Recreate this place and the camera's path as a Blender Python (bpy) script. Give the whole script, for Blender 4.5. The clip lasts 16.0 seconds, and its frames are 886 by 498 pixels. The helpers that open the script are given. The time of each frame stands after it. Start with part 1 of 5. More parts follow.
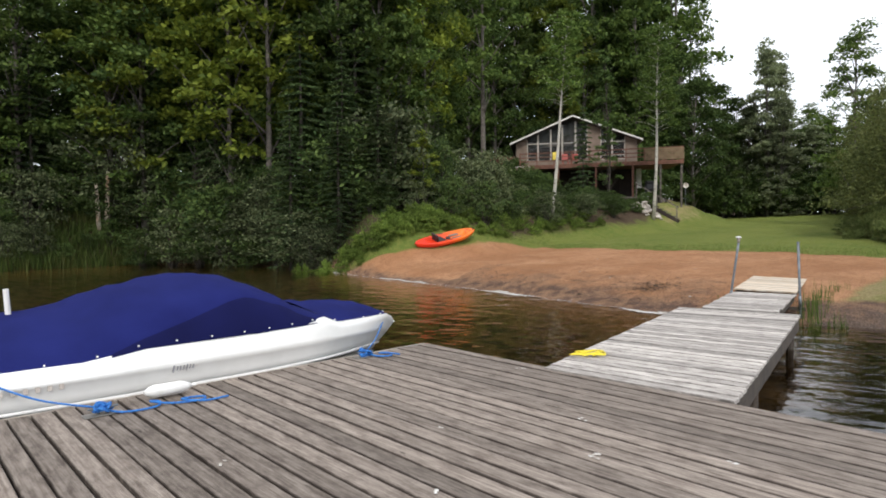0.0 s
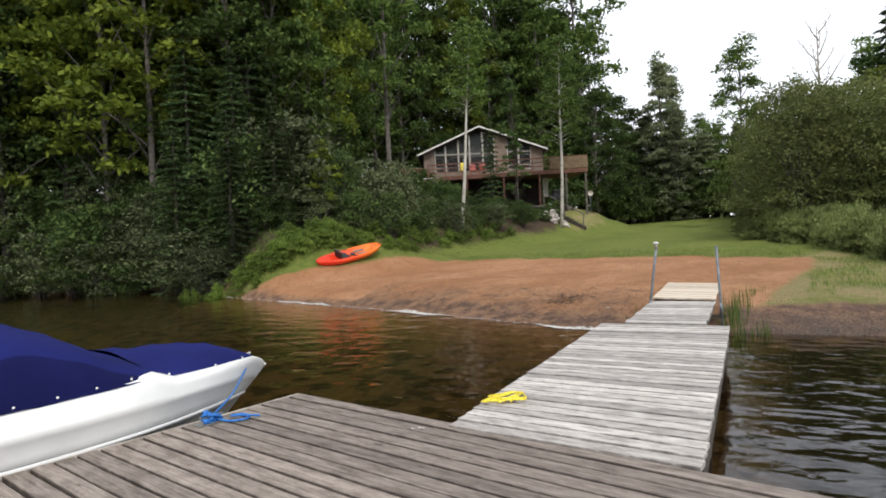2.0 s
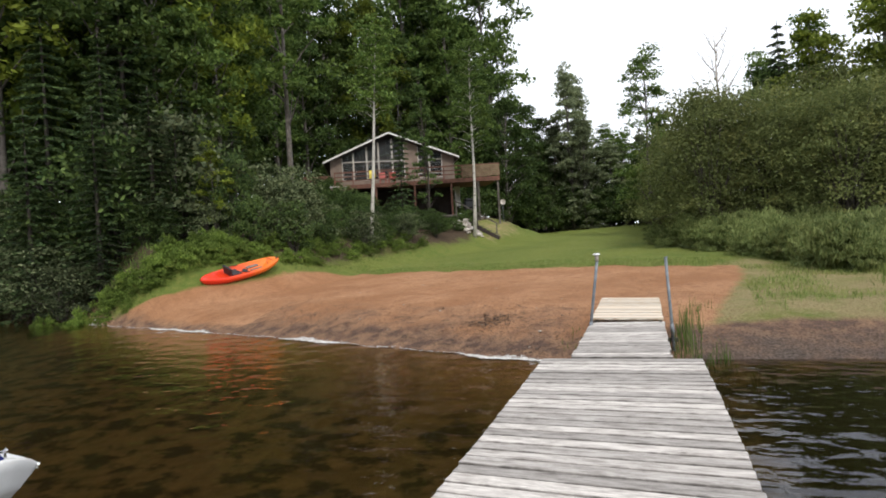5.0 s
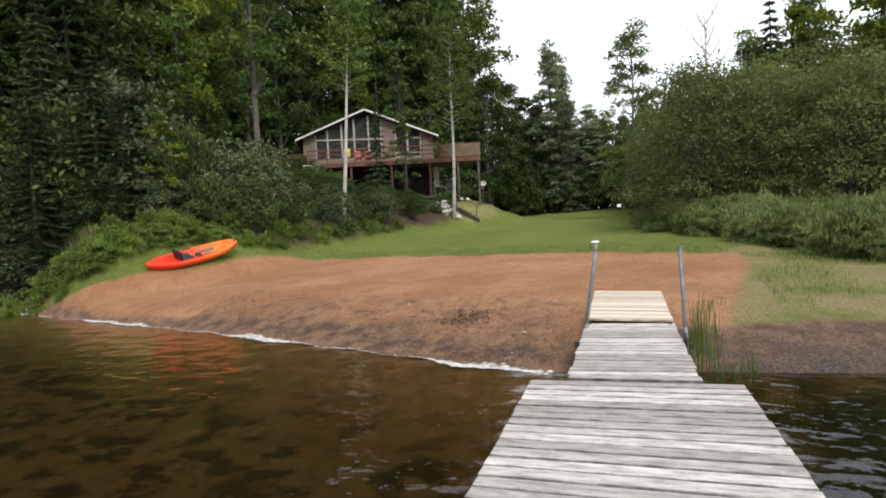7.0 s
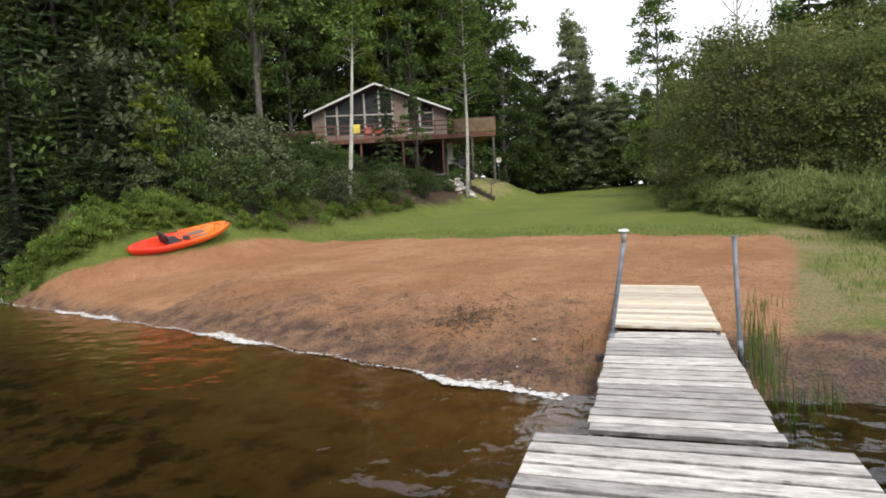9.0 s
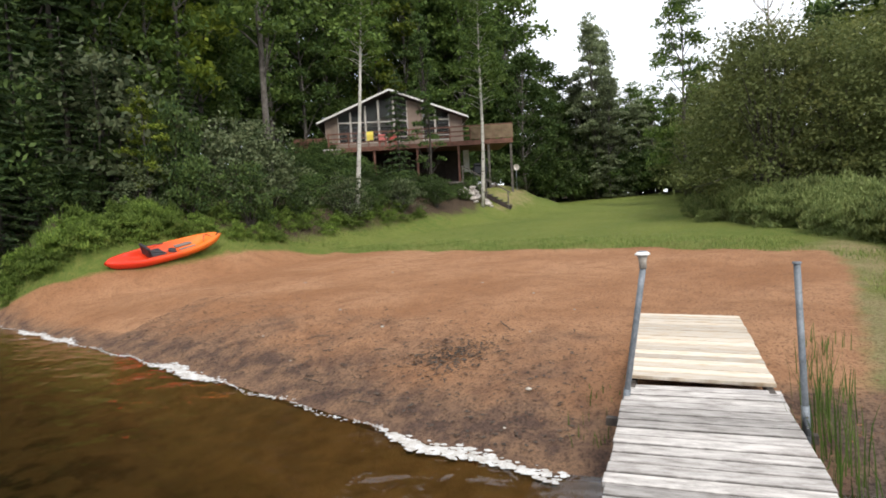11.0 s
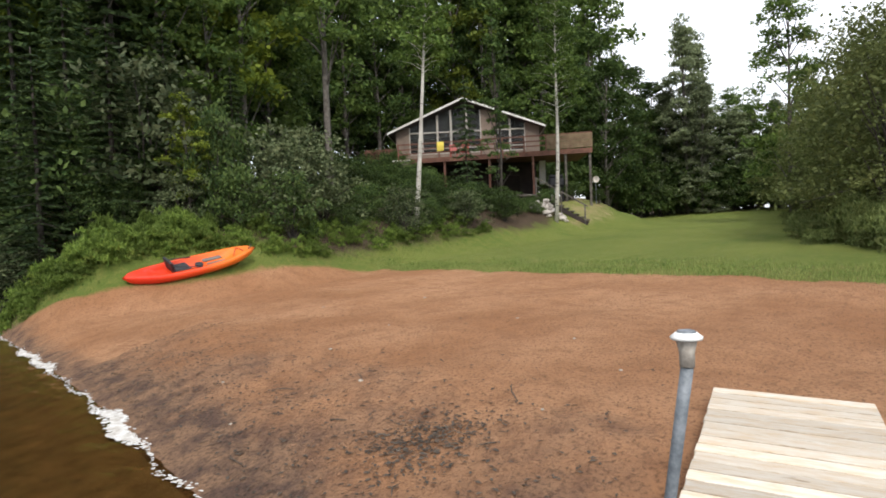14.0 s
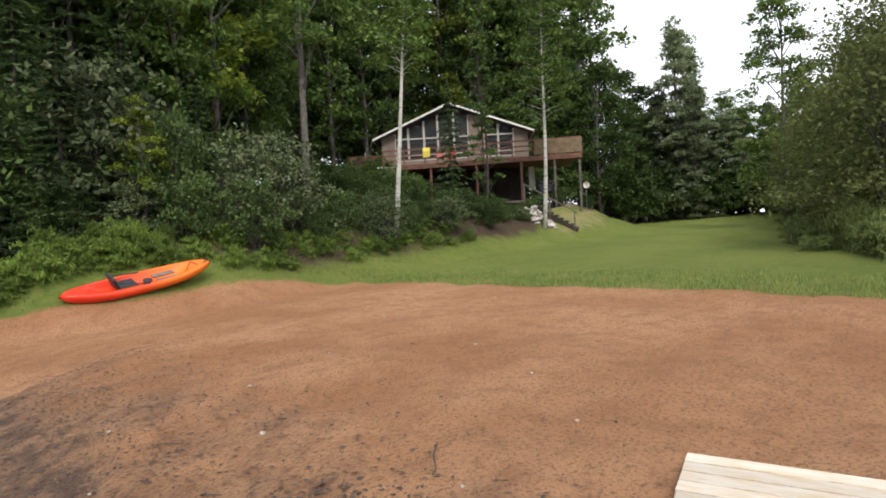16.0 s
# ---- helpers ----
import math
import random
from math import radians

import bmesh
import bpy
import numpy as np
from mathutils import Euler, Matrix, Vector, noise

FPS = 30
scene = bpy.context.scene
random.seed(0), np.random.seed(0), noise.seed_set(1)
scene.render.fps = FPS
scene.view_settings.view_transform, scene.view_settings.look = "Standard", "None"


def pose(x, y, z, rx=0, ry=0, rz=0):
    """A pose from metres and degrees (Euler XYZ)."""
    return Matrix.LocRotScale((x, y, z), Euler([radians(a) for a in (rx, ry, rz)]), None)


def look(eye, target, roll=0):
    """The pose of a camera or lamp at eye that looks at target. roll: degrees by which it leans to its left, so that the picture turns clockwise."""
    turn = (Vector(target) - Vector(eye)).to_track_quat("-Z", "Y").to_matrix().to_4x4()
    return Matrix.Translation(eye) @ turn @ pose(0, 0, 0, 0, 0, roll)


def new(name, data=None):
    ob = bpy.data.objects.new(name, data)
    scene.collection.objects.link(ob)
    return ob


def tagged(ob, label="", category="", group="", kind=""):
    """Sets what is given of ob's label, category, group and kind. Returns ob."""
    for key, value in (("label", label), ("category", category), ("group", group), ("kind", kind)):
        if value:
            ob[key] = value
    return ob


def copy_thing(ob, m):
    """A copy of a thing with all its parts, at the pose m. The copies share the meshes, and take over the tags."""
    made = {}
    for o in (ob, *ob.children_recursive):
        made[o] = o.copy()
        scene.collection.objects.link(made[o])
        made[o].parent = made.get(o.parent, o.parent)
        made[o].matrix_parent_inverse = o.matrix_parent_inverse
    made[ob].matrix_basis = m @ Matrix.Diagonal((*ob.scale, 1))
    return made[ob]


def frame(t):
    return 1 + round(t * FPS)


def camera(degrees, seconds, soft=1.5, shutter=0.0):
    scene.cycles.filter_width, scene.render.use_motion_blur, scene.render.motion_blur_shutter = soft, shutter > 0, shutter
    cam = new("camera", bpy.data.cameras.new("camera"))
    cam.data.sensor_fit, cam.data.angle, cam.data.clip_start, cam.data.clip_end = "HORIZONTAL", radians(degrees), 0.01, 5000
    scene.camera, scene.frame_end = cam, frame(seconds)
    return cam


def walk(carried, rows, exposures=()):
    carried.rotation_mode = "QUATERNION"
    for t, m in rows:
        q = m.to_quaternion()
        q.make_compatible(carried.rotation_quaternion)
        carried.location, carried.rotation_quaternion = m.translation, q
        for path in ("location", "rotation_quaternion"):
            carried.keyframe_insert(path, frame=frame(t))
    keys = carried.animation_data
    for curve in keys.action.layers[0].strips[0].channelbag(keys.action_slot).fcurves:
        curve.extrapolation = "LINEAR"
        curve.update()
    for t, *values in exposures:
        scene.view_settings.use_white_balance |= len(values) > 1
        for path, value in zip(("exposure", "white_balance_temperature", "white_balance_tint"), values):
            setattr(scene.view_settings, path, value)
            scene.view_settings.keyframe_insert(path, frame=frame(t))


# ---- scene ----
cam = camera(72.5, 16.0, 1.8)
PATH = [
    (0, (-5.145, -1.616, 1.3), (-3.509, -0.467, 1.233), -0.6),
    (0.5, (-4.841, -1.534, 1.289), (-3.17, -0.437, 1.221), -2.0),
    (1, (-4.499, -1.374, 1.284), (-2.786, -0.343, 1.238), -3.1),
    (1.5, (-4.168, -1.268, 1.3), (-2.416, -0.306, 1.243), -2.9),
    (2, (-3.816, -1.099, 1.305), (-2.032, -0.195, 1.275), -2.6),
    (2.5, (-3.514, -0.941, 1.32), (-1.693, -0.116, 1.272), -3.7),
    (3, (-3.195, -0.807, 1.328), (-1.347, -0.044, 1.289), -3.7),
    (3.5, (-2.907, -0.648, 1.339), (-1.042, 0.075, 1.325), -3.0),
    (4, (-2.595, -0.522, 1.345), (-0.719, 0.17, 1.316), -3.7),
    (4.2, (-2.469, -0.479, 1.346), (-0.587, 0.199, 1.336), -4.1),
    (6.3, (-0.802, -0.11, 1.354), (1.111, 0.473, 1.32), -2.4),
    (6.5, (-0.635, -0.073, 1.355), (1.279, 0.507, 1.317), -2.4),
    (7, (-0.212, 0.021, 1.363), (1.702, 0.596, 1.29), -3.0),
    (7.5, (0.187, 0.067, 1.368), (2.091, 0.669, 1.257), -2.7),
    (8, (0.57, 0.101, 1.379), (2.466, 0.72, 1.243), -2.8),
    (10.3, (2.395, 0.216, 1.443), (4.28, 0.871, 1.318), -3.3),
    (10.5, (2.537, 0.198, 1.431), (4.419, 0.864, 1.315), -3.0),
    (11, (2.89, 0.178, 1.43), (4.759, 0.881, 1.319), -3.2),
    (11.5, (3.272, 0.155, 1.439), (5.127, 0.898, 1.363), -3.8),
    (12, (3.698, 0.113, 1.437), (5.546, 0.873, 1.358), -3.2),
    (12.5, (4.028, 0.078, 1.44), (5.856, 0.884, 1.357), -3.2),
    (13, (4.3, -0.005, 1.448), (6.101, 0.86, 1.369), -3.9),
    (13.5, (4.747, 0.051, 1.443), (6.521, 0.97, 1.36), -3.2),
    (14, (5.139, 0.097, 1.472), (6.894, 1.053, 1.416), -2.3),
    (14.5, (5.511, 0.131, 1.491), (7.26, 1.098, 1.443), -2.8),
    (15, (5.814, 0.078, 1.506), (7.567, 1.039, 1.463), -2.7),
    (15.5, (6.128, 0.036, 1.53), (7.884, 0.993, 1.496), -2.5),
    (16, (6.427, 0.045, 1.538), (8.188, 0.993, 1.504), -2.8),
]
walk(cam, [(t, look(eye, target, roll)) for t, eye, target, roll in PATH], exposures=[(0, 0.2), (4, 0.24), (8, 0.34), (11, 0.43), (16, 0.44)])

# ---- world, sun, exposure ----
world = bpy.data.worlds.new("world")
scene.world = world
world.use_nodes = True
wn, wl = world.node_tree.nodes, world.node_tree.links
wn.clear()
SUN_EL, SUN_AZ = radians(46), radians(236)
sky = wn.new("ShaderNodeTexSky")
sky.sky_type, sky.sun_disc, sky.sun_elevation, sky.sun_rotation = "NISHITA", False, SUN_EL, SUN_AZ
skys = wn.new("ShaderNodeVectorMath"); skys.operation = "SCALE"; skys.inputs[3].default_value = 0.13
wl.new(sky.outputs[0], skys.inputs[0])
wtc = wn.new("ShaderNodeTexCoord")
wno = wn.new("ShaderNodeTexNoise"); wno.inputs["Scale"].default_value = 3.2; wno.inputs["Detail"].default_value = 5
wl.new(wtc.outputs["Generated"], wno.inputs["Vector"])
wr = wn.new("ShaderNodeValToRGB")
wr.color_ramp.elements[0].position, wr.color_ramp.elements[0].color = 0.33, (0.55, 0.55, 0.55, 1)
wr.color_ramp.elements[1].position, wr.color_ramp.elements[1].color = 0.55, (0.97, 0.97, 0.97, 1)
wl.new(wno.outputs["Fac"], wr.inputs[0])
wm = wn.new("ShaderNodeMix"); wm.data_type = "RGBA"
wl.new(wr.outputs[0], wm.inputs["Factor"])
wl.new(skys.outputs[0], wm.inputs["A"])
wm.inputs["B"].default_value = (1.16, 1.20, 1.28, 1)
wb = wn.new("ShaderNodeBackground"); wb.inputs["Strength"].default_value = 1.0
wl.new(wm.outputs["Result"], wb.inputs["Color"])
wo = wn.new("ShaderNodeOutputWorld")
wl.new(wb.outputs[0], wo.inputs[0])
sun = new("sun", bpy.data.lights.new("sun", "SUN"))
sun.data.energy, sun.data.angle, sun.data.color = 1.85, radians(14), (1.0, 0.95, 0.87)
sd = Vector((math.sin(SUN_AZ) * math.cos(SUN_EL), math.cos(SUN_AZ) * math.cos(SUN_EL), math.sin(SUN_EL)))
sun.matrix_world = look((0, 0, 60), Vector((0, 0, 60)) - sd)


# ---- materials ----
class Nodes:
    """A small helper round one material's node tree."""

    def __init__(self, name):
        self.m = bpy.data.materials.new(name)
        self.m.use_nodes = True
        self.n, self.l = self.m.node_tree.nodes, self.m.node_tree.links
        self.bsdf = self.n["Principled BSDF"]
        self.out = self.n["Material Output"]

    def add(self, kind, **inputs):
        nd = self.n.new("ShaderNode" + kind)
        for k, v in inputs.items():
            self.set(nd, k.replace("_", " "), v)
        return nd

    def set(self, nd, k, v):
        sock = nd.inputs[k]
        if isinstance(v, bpy.types.NodeSocket):
            self.l.new(v, sock)
        else:
            sock.default_value = v

    def noise(self, vec, scale, detail=4, rough=0.55):
        return self.add("TexNoise", Vector=vec, Scale=scale, Detail=detail, Roughness=rough).outputs["Fac"]

    def ramp(self, fac, *stops):
        r = self.add("ValToRGB", Fac=fac)
        el = r.color_ramp.elements
        while len(el) < len(stops):
            el.new(0.5)
        for e, (p, c) in zip(el, stops):
            e.position = p
            e.color = (*c, 1) if isinstance(c, tuple) else (c, c, c, 1)
        return r.outputs[0]

    def mix(self, fac, a, b, mode="MIX"):
        x = self.n.new("ShaderNodeMix")
        x.data_type, x.blend_type = "RGBA", mode
        for k, v in (("Factor", fac), ("A", a), ("B", b)):
            self.set(x, k, (*v, 1) if isinstance(v, tuple) and len(v) == 3 else v)
        return x.outputs["Result"]

    def math(self, op, a, b=0.0):
        x = self.n.new("ShaderNodeMath")
        x.operation = op
        self.set(x, 0, a)
        self.set(x, 1, b)
        return x.outputs[0]

    def set_(self, **kw):
        for k, v in kw.items():
            self.set(self.bsdf, k.replace("_", " "), (*v, 1) if isinstance(v, tuple) and len(v) == 3 else v)
        return self

    def bump(self, height, dist, strength=1.0):
        b = self.add("Bump", Height=height, Distance=dist, Strength=strength)
        self.l.new(b.outputs[0], self.bsdf.inputs["Normal"])

    def object_vec(self):
        return self.add("TexCoord").outputs["Object"]

    def world_vec(self):
        return self.add("NewGeometry").outputs["Position"]

    def scaled(self, vec, s, offset=None):
        m = self.add("Mapping", Vector=vec, Scale=s)
        if offset is not None:
            self.set(m, "Location", offset)
        return m.outputs[0]


def plain(name, c1, c2, scale=6.0, rough=0.6, bump=0.003, metal=0.0, fine=60.0):
    """Two-scale mottled surface."""
    k = Nodes(name)
    v = k.object_vec()
    a, b = k.noise(v, scale), k.noise(v, fine, 3)
    f = k.math("ADD", k.math("MULTIPLY", a, 0.65), k.math("MULTIPLY", b, 0.35))
    k.set_(Base_Color=k.mix(k.ramp(f, (0.36, 0.0), (0.64, 1.0)), c1, c2), Roughness=rough, Metallic=metal)
    if bump:
        k.bump(f, bump)
    return k.m


def timber(name, dark, mid, light, grain=26.0, stain=0.6, half=0.06):
    """Weathered boards, grain along local x, each board its own tone."""
    k = Nodes(name)
    rnd = k.add("ObjectInfo").outputs["Random"]
    off = k.add("CombineXYZ", X=k.math("MULTIPLY", rnd, 37.0), Y=k.math("MULTIPLY", rnd, 11.0), Z=0.0).outputs[0]
    v = k.add("VectorMath").outputs[0].node
    k.set(v, 0, k.object_vec())
    k.set(v, 1, off)
    v = v.outputs[0]
    g = k.noise(k.scaled(v, (1.3, grain, grain)), 1.6, 6, 0.65)
    blot = k.noise(k.scaled(v, (2.6, 9.0, 9.0)), 1.7, 6, 0.72)
    knot = k.noise(k.scaled(v, (3.0, 9.0, 9.0)), 1.4, 2)
    base = k.mix(k.ramp(g, (0.3, 0.0), (0.7, 1.0)), mid, light)
    base = k.mix(k.math("MULTIPLY", k.ramp(blot, (0.42, 0.0), (0.66, 1.0)), stain), base, dark)
    base = k.mix(k.math("MULTIPLY", k.ramp(knot, (0.7, 0.0), (0.76, 1.0)), 0.75), base, tuple(c * 0.4 for c in dark))
    across = k.math("DIVIDE", k.math("ABSOLUTE", k.add("SeparateXYZ", Vector=k.object_vec()).outputs["Y"]), half)
    rim = k.math("ADD", across, k.math("MULTIPLY", k.math("SUBTRACT", k.noise(k.scaled(v, (4.0, 1.0, 1.0)), 2.0, 4), 0.5), 0.35))
    base = k.mix(k.math("MULTIPLY", k.ramp(rim, (0.88, 0.0), (1.02, 1.0)), 0.75), base, tuple(c * 0.45 for c in dark))
    tone = k.math("ADD", k.math("MULTIPLY", rnd, 0.55), 0.68)
    tint = k.add("CombineColor", Red=tone, Green=tone, Blue=k.math("MULTIPLY", tone, 0.97)).outputs[0]
    k.set_(Base_Color=k.mix(1.0, base, tint, "MULTIPLY"), Roughness=0.82, Specular_IOR_Level=0.25)
    k.bump(k.math("ADD", g, k.math("MULTIPLY", blot, 0.5)), 0.004)
    return k.m


def foliage(name, c1, c2, c3, trans=0.35):
    """Leaves: tone varies leaf by leaf and tree by tree."""
    k = Nodes(name)
    isl = k.add("NewGeometry").outputs["Random Per Island"]
    rnd = k.add("ObjectInfo").outputs["Random"]
    col = k.mix(k.ramp(isl, (0.15, 0.0), (0.95, 1.0)), c1, c2)
    big = k.noise(k.object_vec(), 0.7, 3)
    col = k.mix(k.ramp(big, (0.52, 0.0), (0.75, 0.85)), col, c3)
    tone = k.math("ADD", k.math("MULTIPLY", rnd, 0.7), 0.62)
    tint = k.add("CombineColor", Red=k.math("MULTIPLY", tone, 1.03), Green=tone, Blue=tone).outputs[0]
    col = k.mix(1.0, col, tint, "MULTIPLY")
    k.set_(Base_Color=col, Roughness=0.62, Specular_IOR_Level=0.16)
    tr = k.add("BsdfTranslucent", Color=col)
    mx = k.add("MixShader", Fac=trans)
    k.l.new(k.bsdf.outputs[0], mx.inputs[1])
    k.l.new(tr.outputs[0], mx.inputs[2])
    k.l.new(mx.outputs[0], k.out.inputs["Surface"])
    return k.m


M = {}
M["float_wood"] = timber("weathered brown boards", (0.062, 0.044, 0.037), (0.165, 0.132, 0.112), (0.37, 0.32, 0.285), 38, 0.7, 0.0625)
M["grey_wood"] = timber("silver grey boards", (0.13, 0.11, 0.10), (0.37, 0.335, 0.315), (0.64, 0.605, 0.585), 46, 0.7, 0.0625)
M["new_wood"] = timber("fresh pine boards", (0.47, 0.31, 0.16), (0.52, 0.45, 0.38), (0.62, 0.575, 0.52), 34, 0.6, 0.074)
M["frame_wood"] = plain("dark wet timber", (0.03, 0.024, 0.02), (0.09, 0.07, 0.055), 5, 0.8)
M["steel"] = plain("galvanised pipe", (0.10, 0.115, 0.13), (0.24, 0.26, 0.28), 9, 0.6, 0.001, 0.4)
M["white_plastic"] = plain("white plastic", (0.72, 0.71, 0.68), (0.82, 0.81, 0.79), 9, 0.4, 0)
M["gelcoat"] = plain("white gelcoat", (0.74, 0.74, 0.72), (0.83, 0.83, 0.81), 1.5, 0.22, 0, 0, 7)
M["hull_dark"] = plain("grey hull bottom", (0.10, 0.095, 0.085), (0.22, 0.21, 0.19), 2.5, 0.4, 0.001)
M["canvas"] = plain("navy canvas", (0.007, 0.010, 0.075), (0.012, 0.017, 0.115), 1.6, 0.9, 0.004, 0, 160)
M["canvas"].node_tree.nodes["Principled BSDF"].inputs["Specular IOR Level"].default_value = 0.12
# darker copy of the canvas: shade on the cover's side as colour
M["shaded_canvas"] = plain("navy canvas with side shade in colour", (0.004, 0.005, 0.038), (0.006, 0.008, 0.06), 1.6, 0.7, 0.004, 0, 160)
M["shaded_canvas"].node_tree.nodes["Principled BSDF"].inputs["Specular IOR Level"].default_value = 0.08
M["chrome"] = plain("bright metal", (0.6, 0.6, 0.62), (0.8, 0.8, 0.8), 9, 0.2, 0, 1.0)
M["grey_ink"] = plain("grey lettering", (0.2, 0.2, 0.22), (0.3, 0.3, 0.32), 20, 0.5, 0)
M["blue_rope"] = plain("blue rope", (0.01, 0.09, 0.36), (0.03, 0.2, 0.55), 60, 0.7, 0.002)
M["yellow_rope"] = plain("yellow rope", (0.62, 0.48, 0.02), (0.8, 0.68, 0.06), 60, 0.7, 0.002)
M["foam"] = plain("lake foam", (0.36, 0.32, 0.27), (0.70, 0.69, 0.67), 9, 0.9, 0.01, 0, 70)
M["black"] = plain("black plastic", (0.012, 0.012, 0.014), (0.035, 0.035, 0.04), 12, 0.6)
M["bark"] = plain("grey brown bark", (0.05, 0.042, 0.035), (0.17, 0.15, 0.13), 5, 0.9, 0.02, 0, 22)
M["dark_bark"] = plain("dark bark", (0.025, 0.02, 0.016), (0.08, 0.066, 0.055), 5, 0.9, 0.02, 0, 22)
M["dead_wood"] = plain("pale dead wood", (0.2, 0.17, 0.14), (0.42, 0.38, 0.33), 5, 0.9, 0.01)
M["stub_wood"] = plain("broken snag wood", (0.22, 0.13, 0.07), (0.5, 0.45, 0.38), 2.5, 0.9, 0.01)
M["siding"] = plain("weathered tan siding", (0.16, 0.12, 0.095), (0.25, 0.19, 0.15), 1.5, 0.85, 0.002)
# dark brown, also for the stairs; on the basement it includes the deck's shade
M["shade_brown"] = plain("dark brown basement wall, deck shade in its colour", (0.022, 0.015, 0.013), (0.05, 0.035, 0.03), 2, 0.85)
M["redwood"] = plain("red-brown stained deck timber", (0.09, 0.038, 0.026), (0.2, 0.09, 0.06), 3, 0.8, 0.002)
M["tanwood"] = plain("tan deck boards", (0.13, 0.085, 0.048), (0.23, 0.16, 0.095), 3, 0.8, 0.002)
M["white_paint"] = plain("off-white paint", (0.58, 0.56, 0.52), (0.78, 0.76, 0.72), 4, 0.6, 0.001)
M["window_paint"] = plain("dulled cream window paint", (0.34, 0.31, 0.27), (0.5, 0.47, 0.42), 4, 0.7, 0.001)
M["shingle"] = plain("dark roof shingles", (0.05, 0.045, 0.042), (0.11, 0.10, 0.095), 3, 0.9, 0.01)
M["yellow_cloth"] = plain("yellow towel", (0.66, 0.5, 0.06), (0.8, 0.66, 0.14), 12, 0.9)
M["red_cloth"] = plain("red chair plastic", (0.28, 0.03, 0.025), (0.42, 0.07, 0.05), 12, 0.5)
M["stone"] = plain("pale stone", (0.34, 0.29, 0.26), (0.68, 0.63, 0.58), 5, 0.9, 0.01)
M["pebble"] = plain("pebble", (0.26, 0.21, 0.16), (0.50, 0.45, 0.38), 30, 0.8)
M["twig"] = plain("driftwood twig", (0.03, 0.022, 0.016), (0.1, 0.075, 0.055), 30, 0.9)
M["interior"] = plain("dim interior", (0.012, 0.008, 0.006), (0.035, 0.022, 0.017), 1.0, 0.9, 0)

k = Nodes("birch bark")
v = k.object_vec()
band = k.noise(k.scaled(v, (3, 3, 16)), 1.2, 4)
blot = k.noise(v, 1.1, 3)
c = k.mix(k.ramp(band, (0.56, 0.0), (0.64, 1.0)), (0.50, 0.47, 0.42), (0.06, 0.052, 0.046))
k.set_(Base_Color=k.mix(k.ramp(blot, (0.5, 0.0), (0.72, 0.7)), c, (0.2, 0.18, 0.15)), Roughness=0.8)
k.bump(band, 0.008)
M["birch"] = k.m

k = Nodes("kayak plastic")
xx = k.add("SeparateXYZ", Vector=k.object_vec()).outputs["X"]
wob = k.math("ADD", xx, k.math("MULTIPLY", k.noise(k.object_vec(), 2.2, 3), 0.8))
c = k.ramp(k.math("DIVIDE", wob, 3.6), (0.3, (0.72, 0.035, 0.012)), (0.55, (0.74, 0.065, 0.012)), (0.78, (0.78, 0.17, 0.016)))
k.set_(Base_Color=c, Roughness=0.38)
k.bump(k.noise(k.object_vec(), 50, 2), 0.001)
M["kayak"] = k.m

k = Nodes("window glass")
k.set_(Base_Color=(0.9, 0.95, 0.95), Roughness=0.02, Transmission_Weight=0.97, IOR=1.09)
M["glass"] = k.m

M["leaf_dark"] = foliage("dark green leaves", (0.034, 0.068, 0.02), (0.11, 0.165, 0.045), (0.09, 0.135, 0.033), 0.34)
# poplars beyond the lawn: distance haze mixed into a paler, greyer leaf colour
M["leaf_hazed"] = foliage("grey-green poplar leaves with haze in colour", (0.12, 0.15, 0.085), (0.27, 0.32, 0.17), (0.22, 0.26, 0.13), 0.45)
M["leaf_mid"] = foliage("green leaves", (0.045, 0.085, 0.02), (0.145, 0.215, 0.05), (0.125, 0.17, 0.035), 0.34)
M["leaf_shrub"] = foliage("shrub leaves", (0.03, 0.06, 0.018), (0.105, 0.155, 0.042), (0.085, 0.125, 0.032), 0.28)
M["leaf_yellow"] = foliage("yellow-green leaves", (0.075, 0.115, 0.018), (0.23, 0.285, 0.04), (0.18, 0.21, 0.03), 0.4)
M["leaf_olive"] = foliage("olive leaves", (0.085, 0.11, 0.038), (0.175, 0.205, 0.07), (0.20, 0.20, 0.062), 0.42)
M["leaf_silver"] = foliage("grey-green willow leaves", (0.04, 0.06, 0.026), (0.17, 0.20, 0.10), (0.075, 0.10, 0.04), 0.28)
M["needles"] = foliage("spruce needles", (0.026, 0.05, 0.02), (0.10, 0.15, 0.052), (0.06, 0.10, 0.034), 0.3)
M["grass"] = foliage("tall grass", (0.085, 0.13, 0.03), (0.24, 0.29, 0.09), (0.29, 0.27, 0.11), 0.4)
M["reed"] = foliage("reeds", (0.07, 0.13, 0.025), (0.18, 0.27, 0.06), (0.2, 0.22, 0.07), 0.4)
M["herb"] = foliage("shore herbs", (0.05, 0.088, 0.02), (0.135, 0.19, 0.045), (0.16, 0.15, 0.05), 0.35)
M["fresh_herb"] = foliage("bright green herbs", (0.07, 0.12, 0.02), (0.185, 0.26, 0.052), (0.21, 0.225, 0.055), 0.36)
M["goldenrod"] = foliage("pale green tall weeds", (0.10, 0.14, 0.045), (0.235, 0.28, 0.10), (0.29, 0.275, 0.11), 0.4)

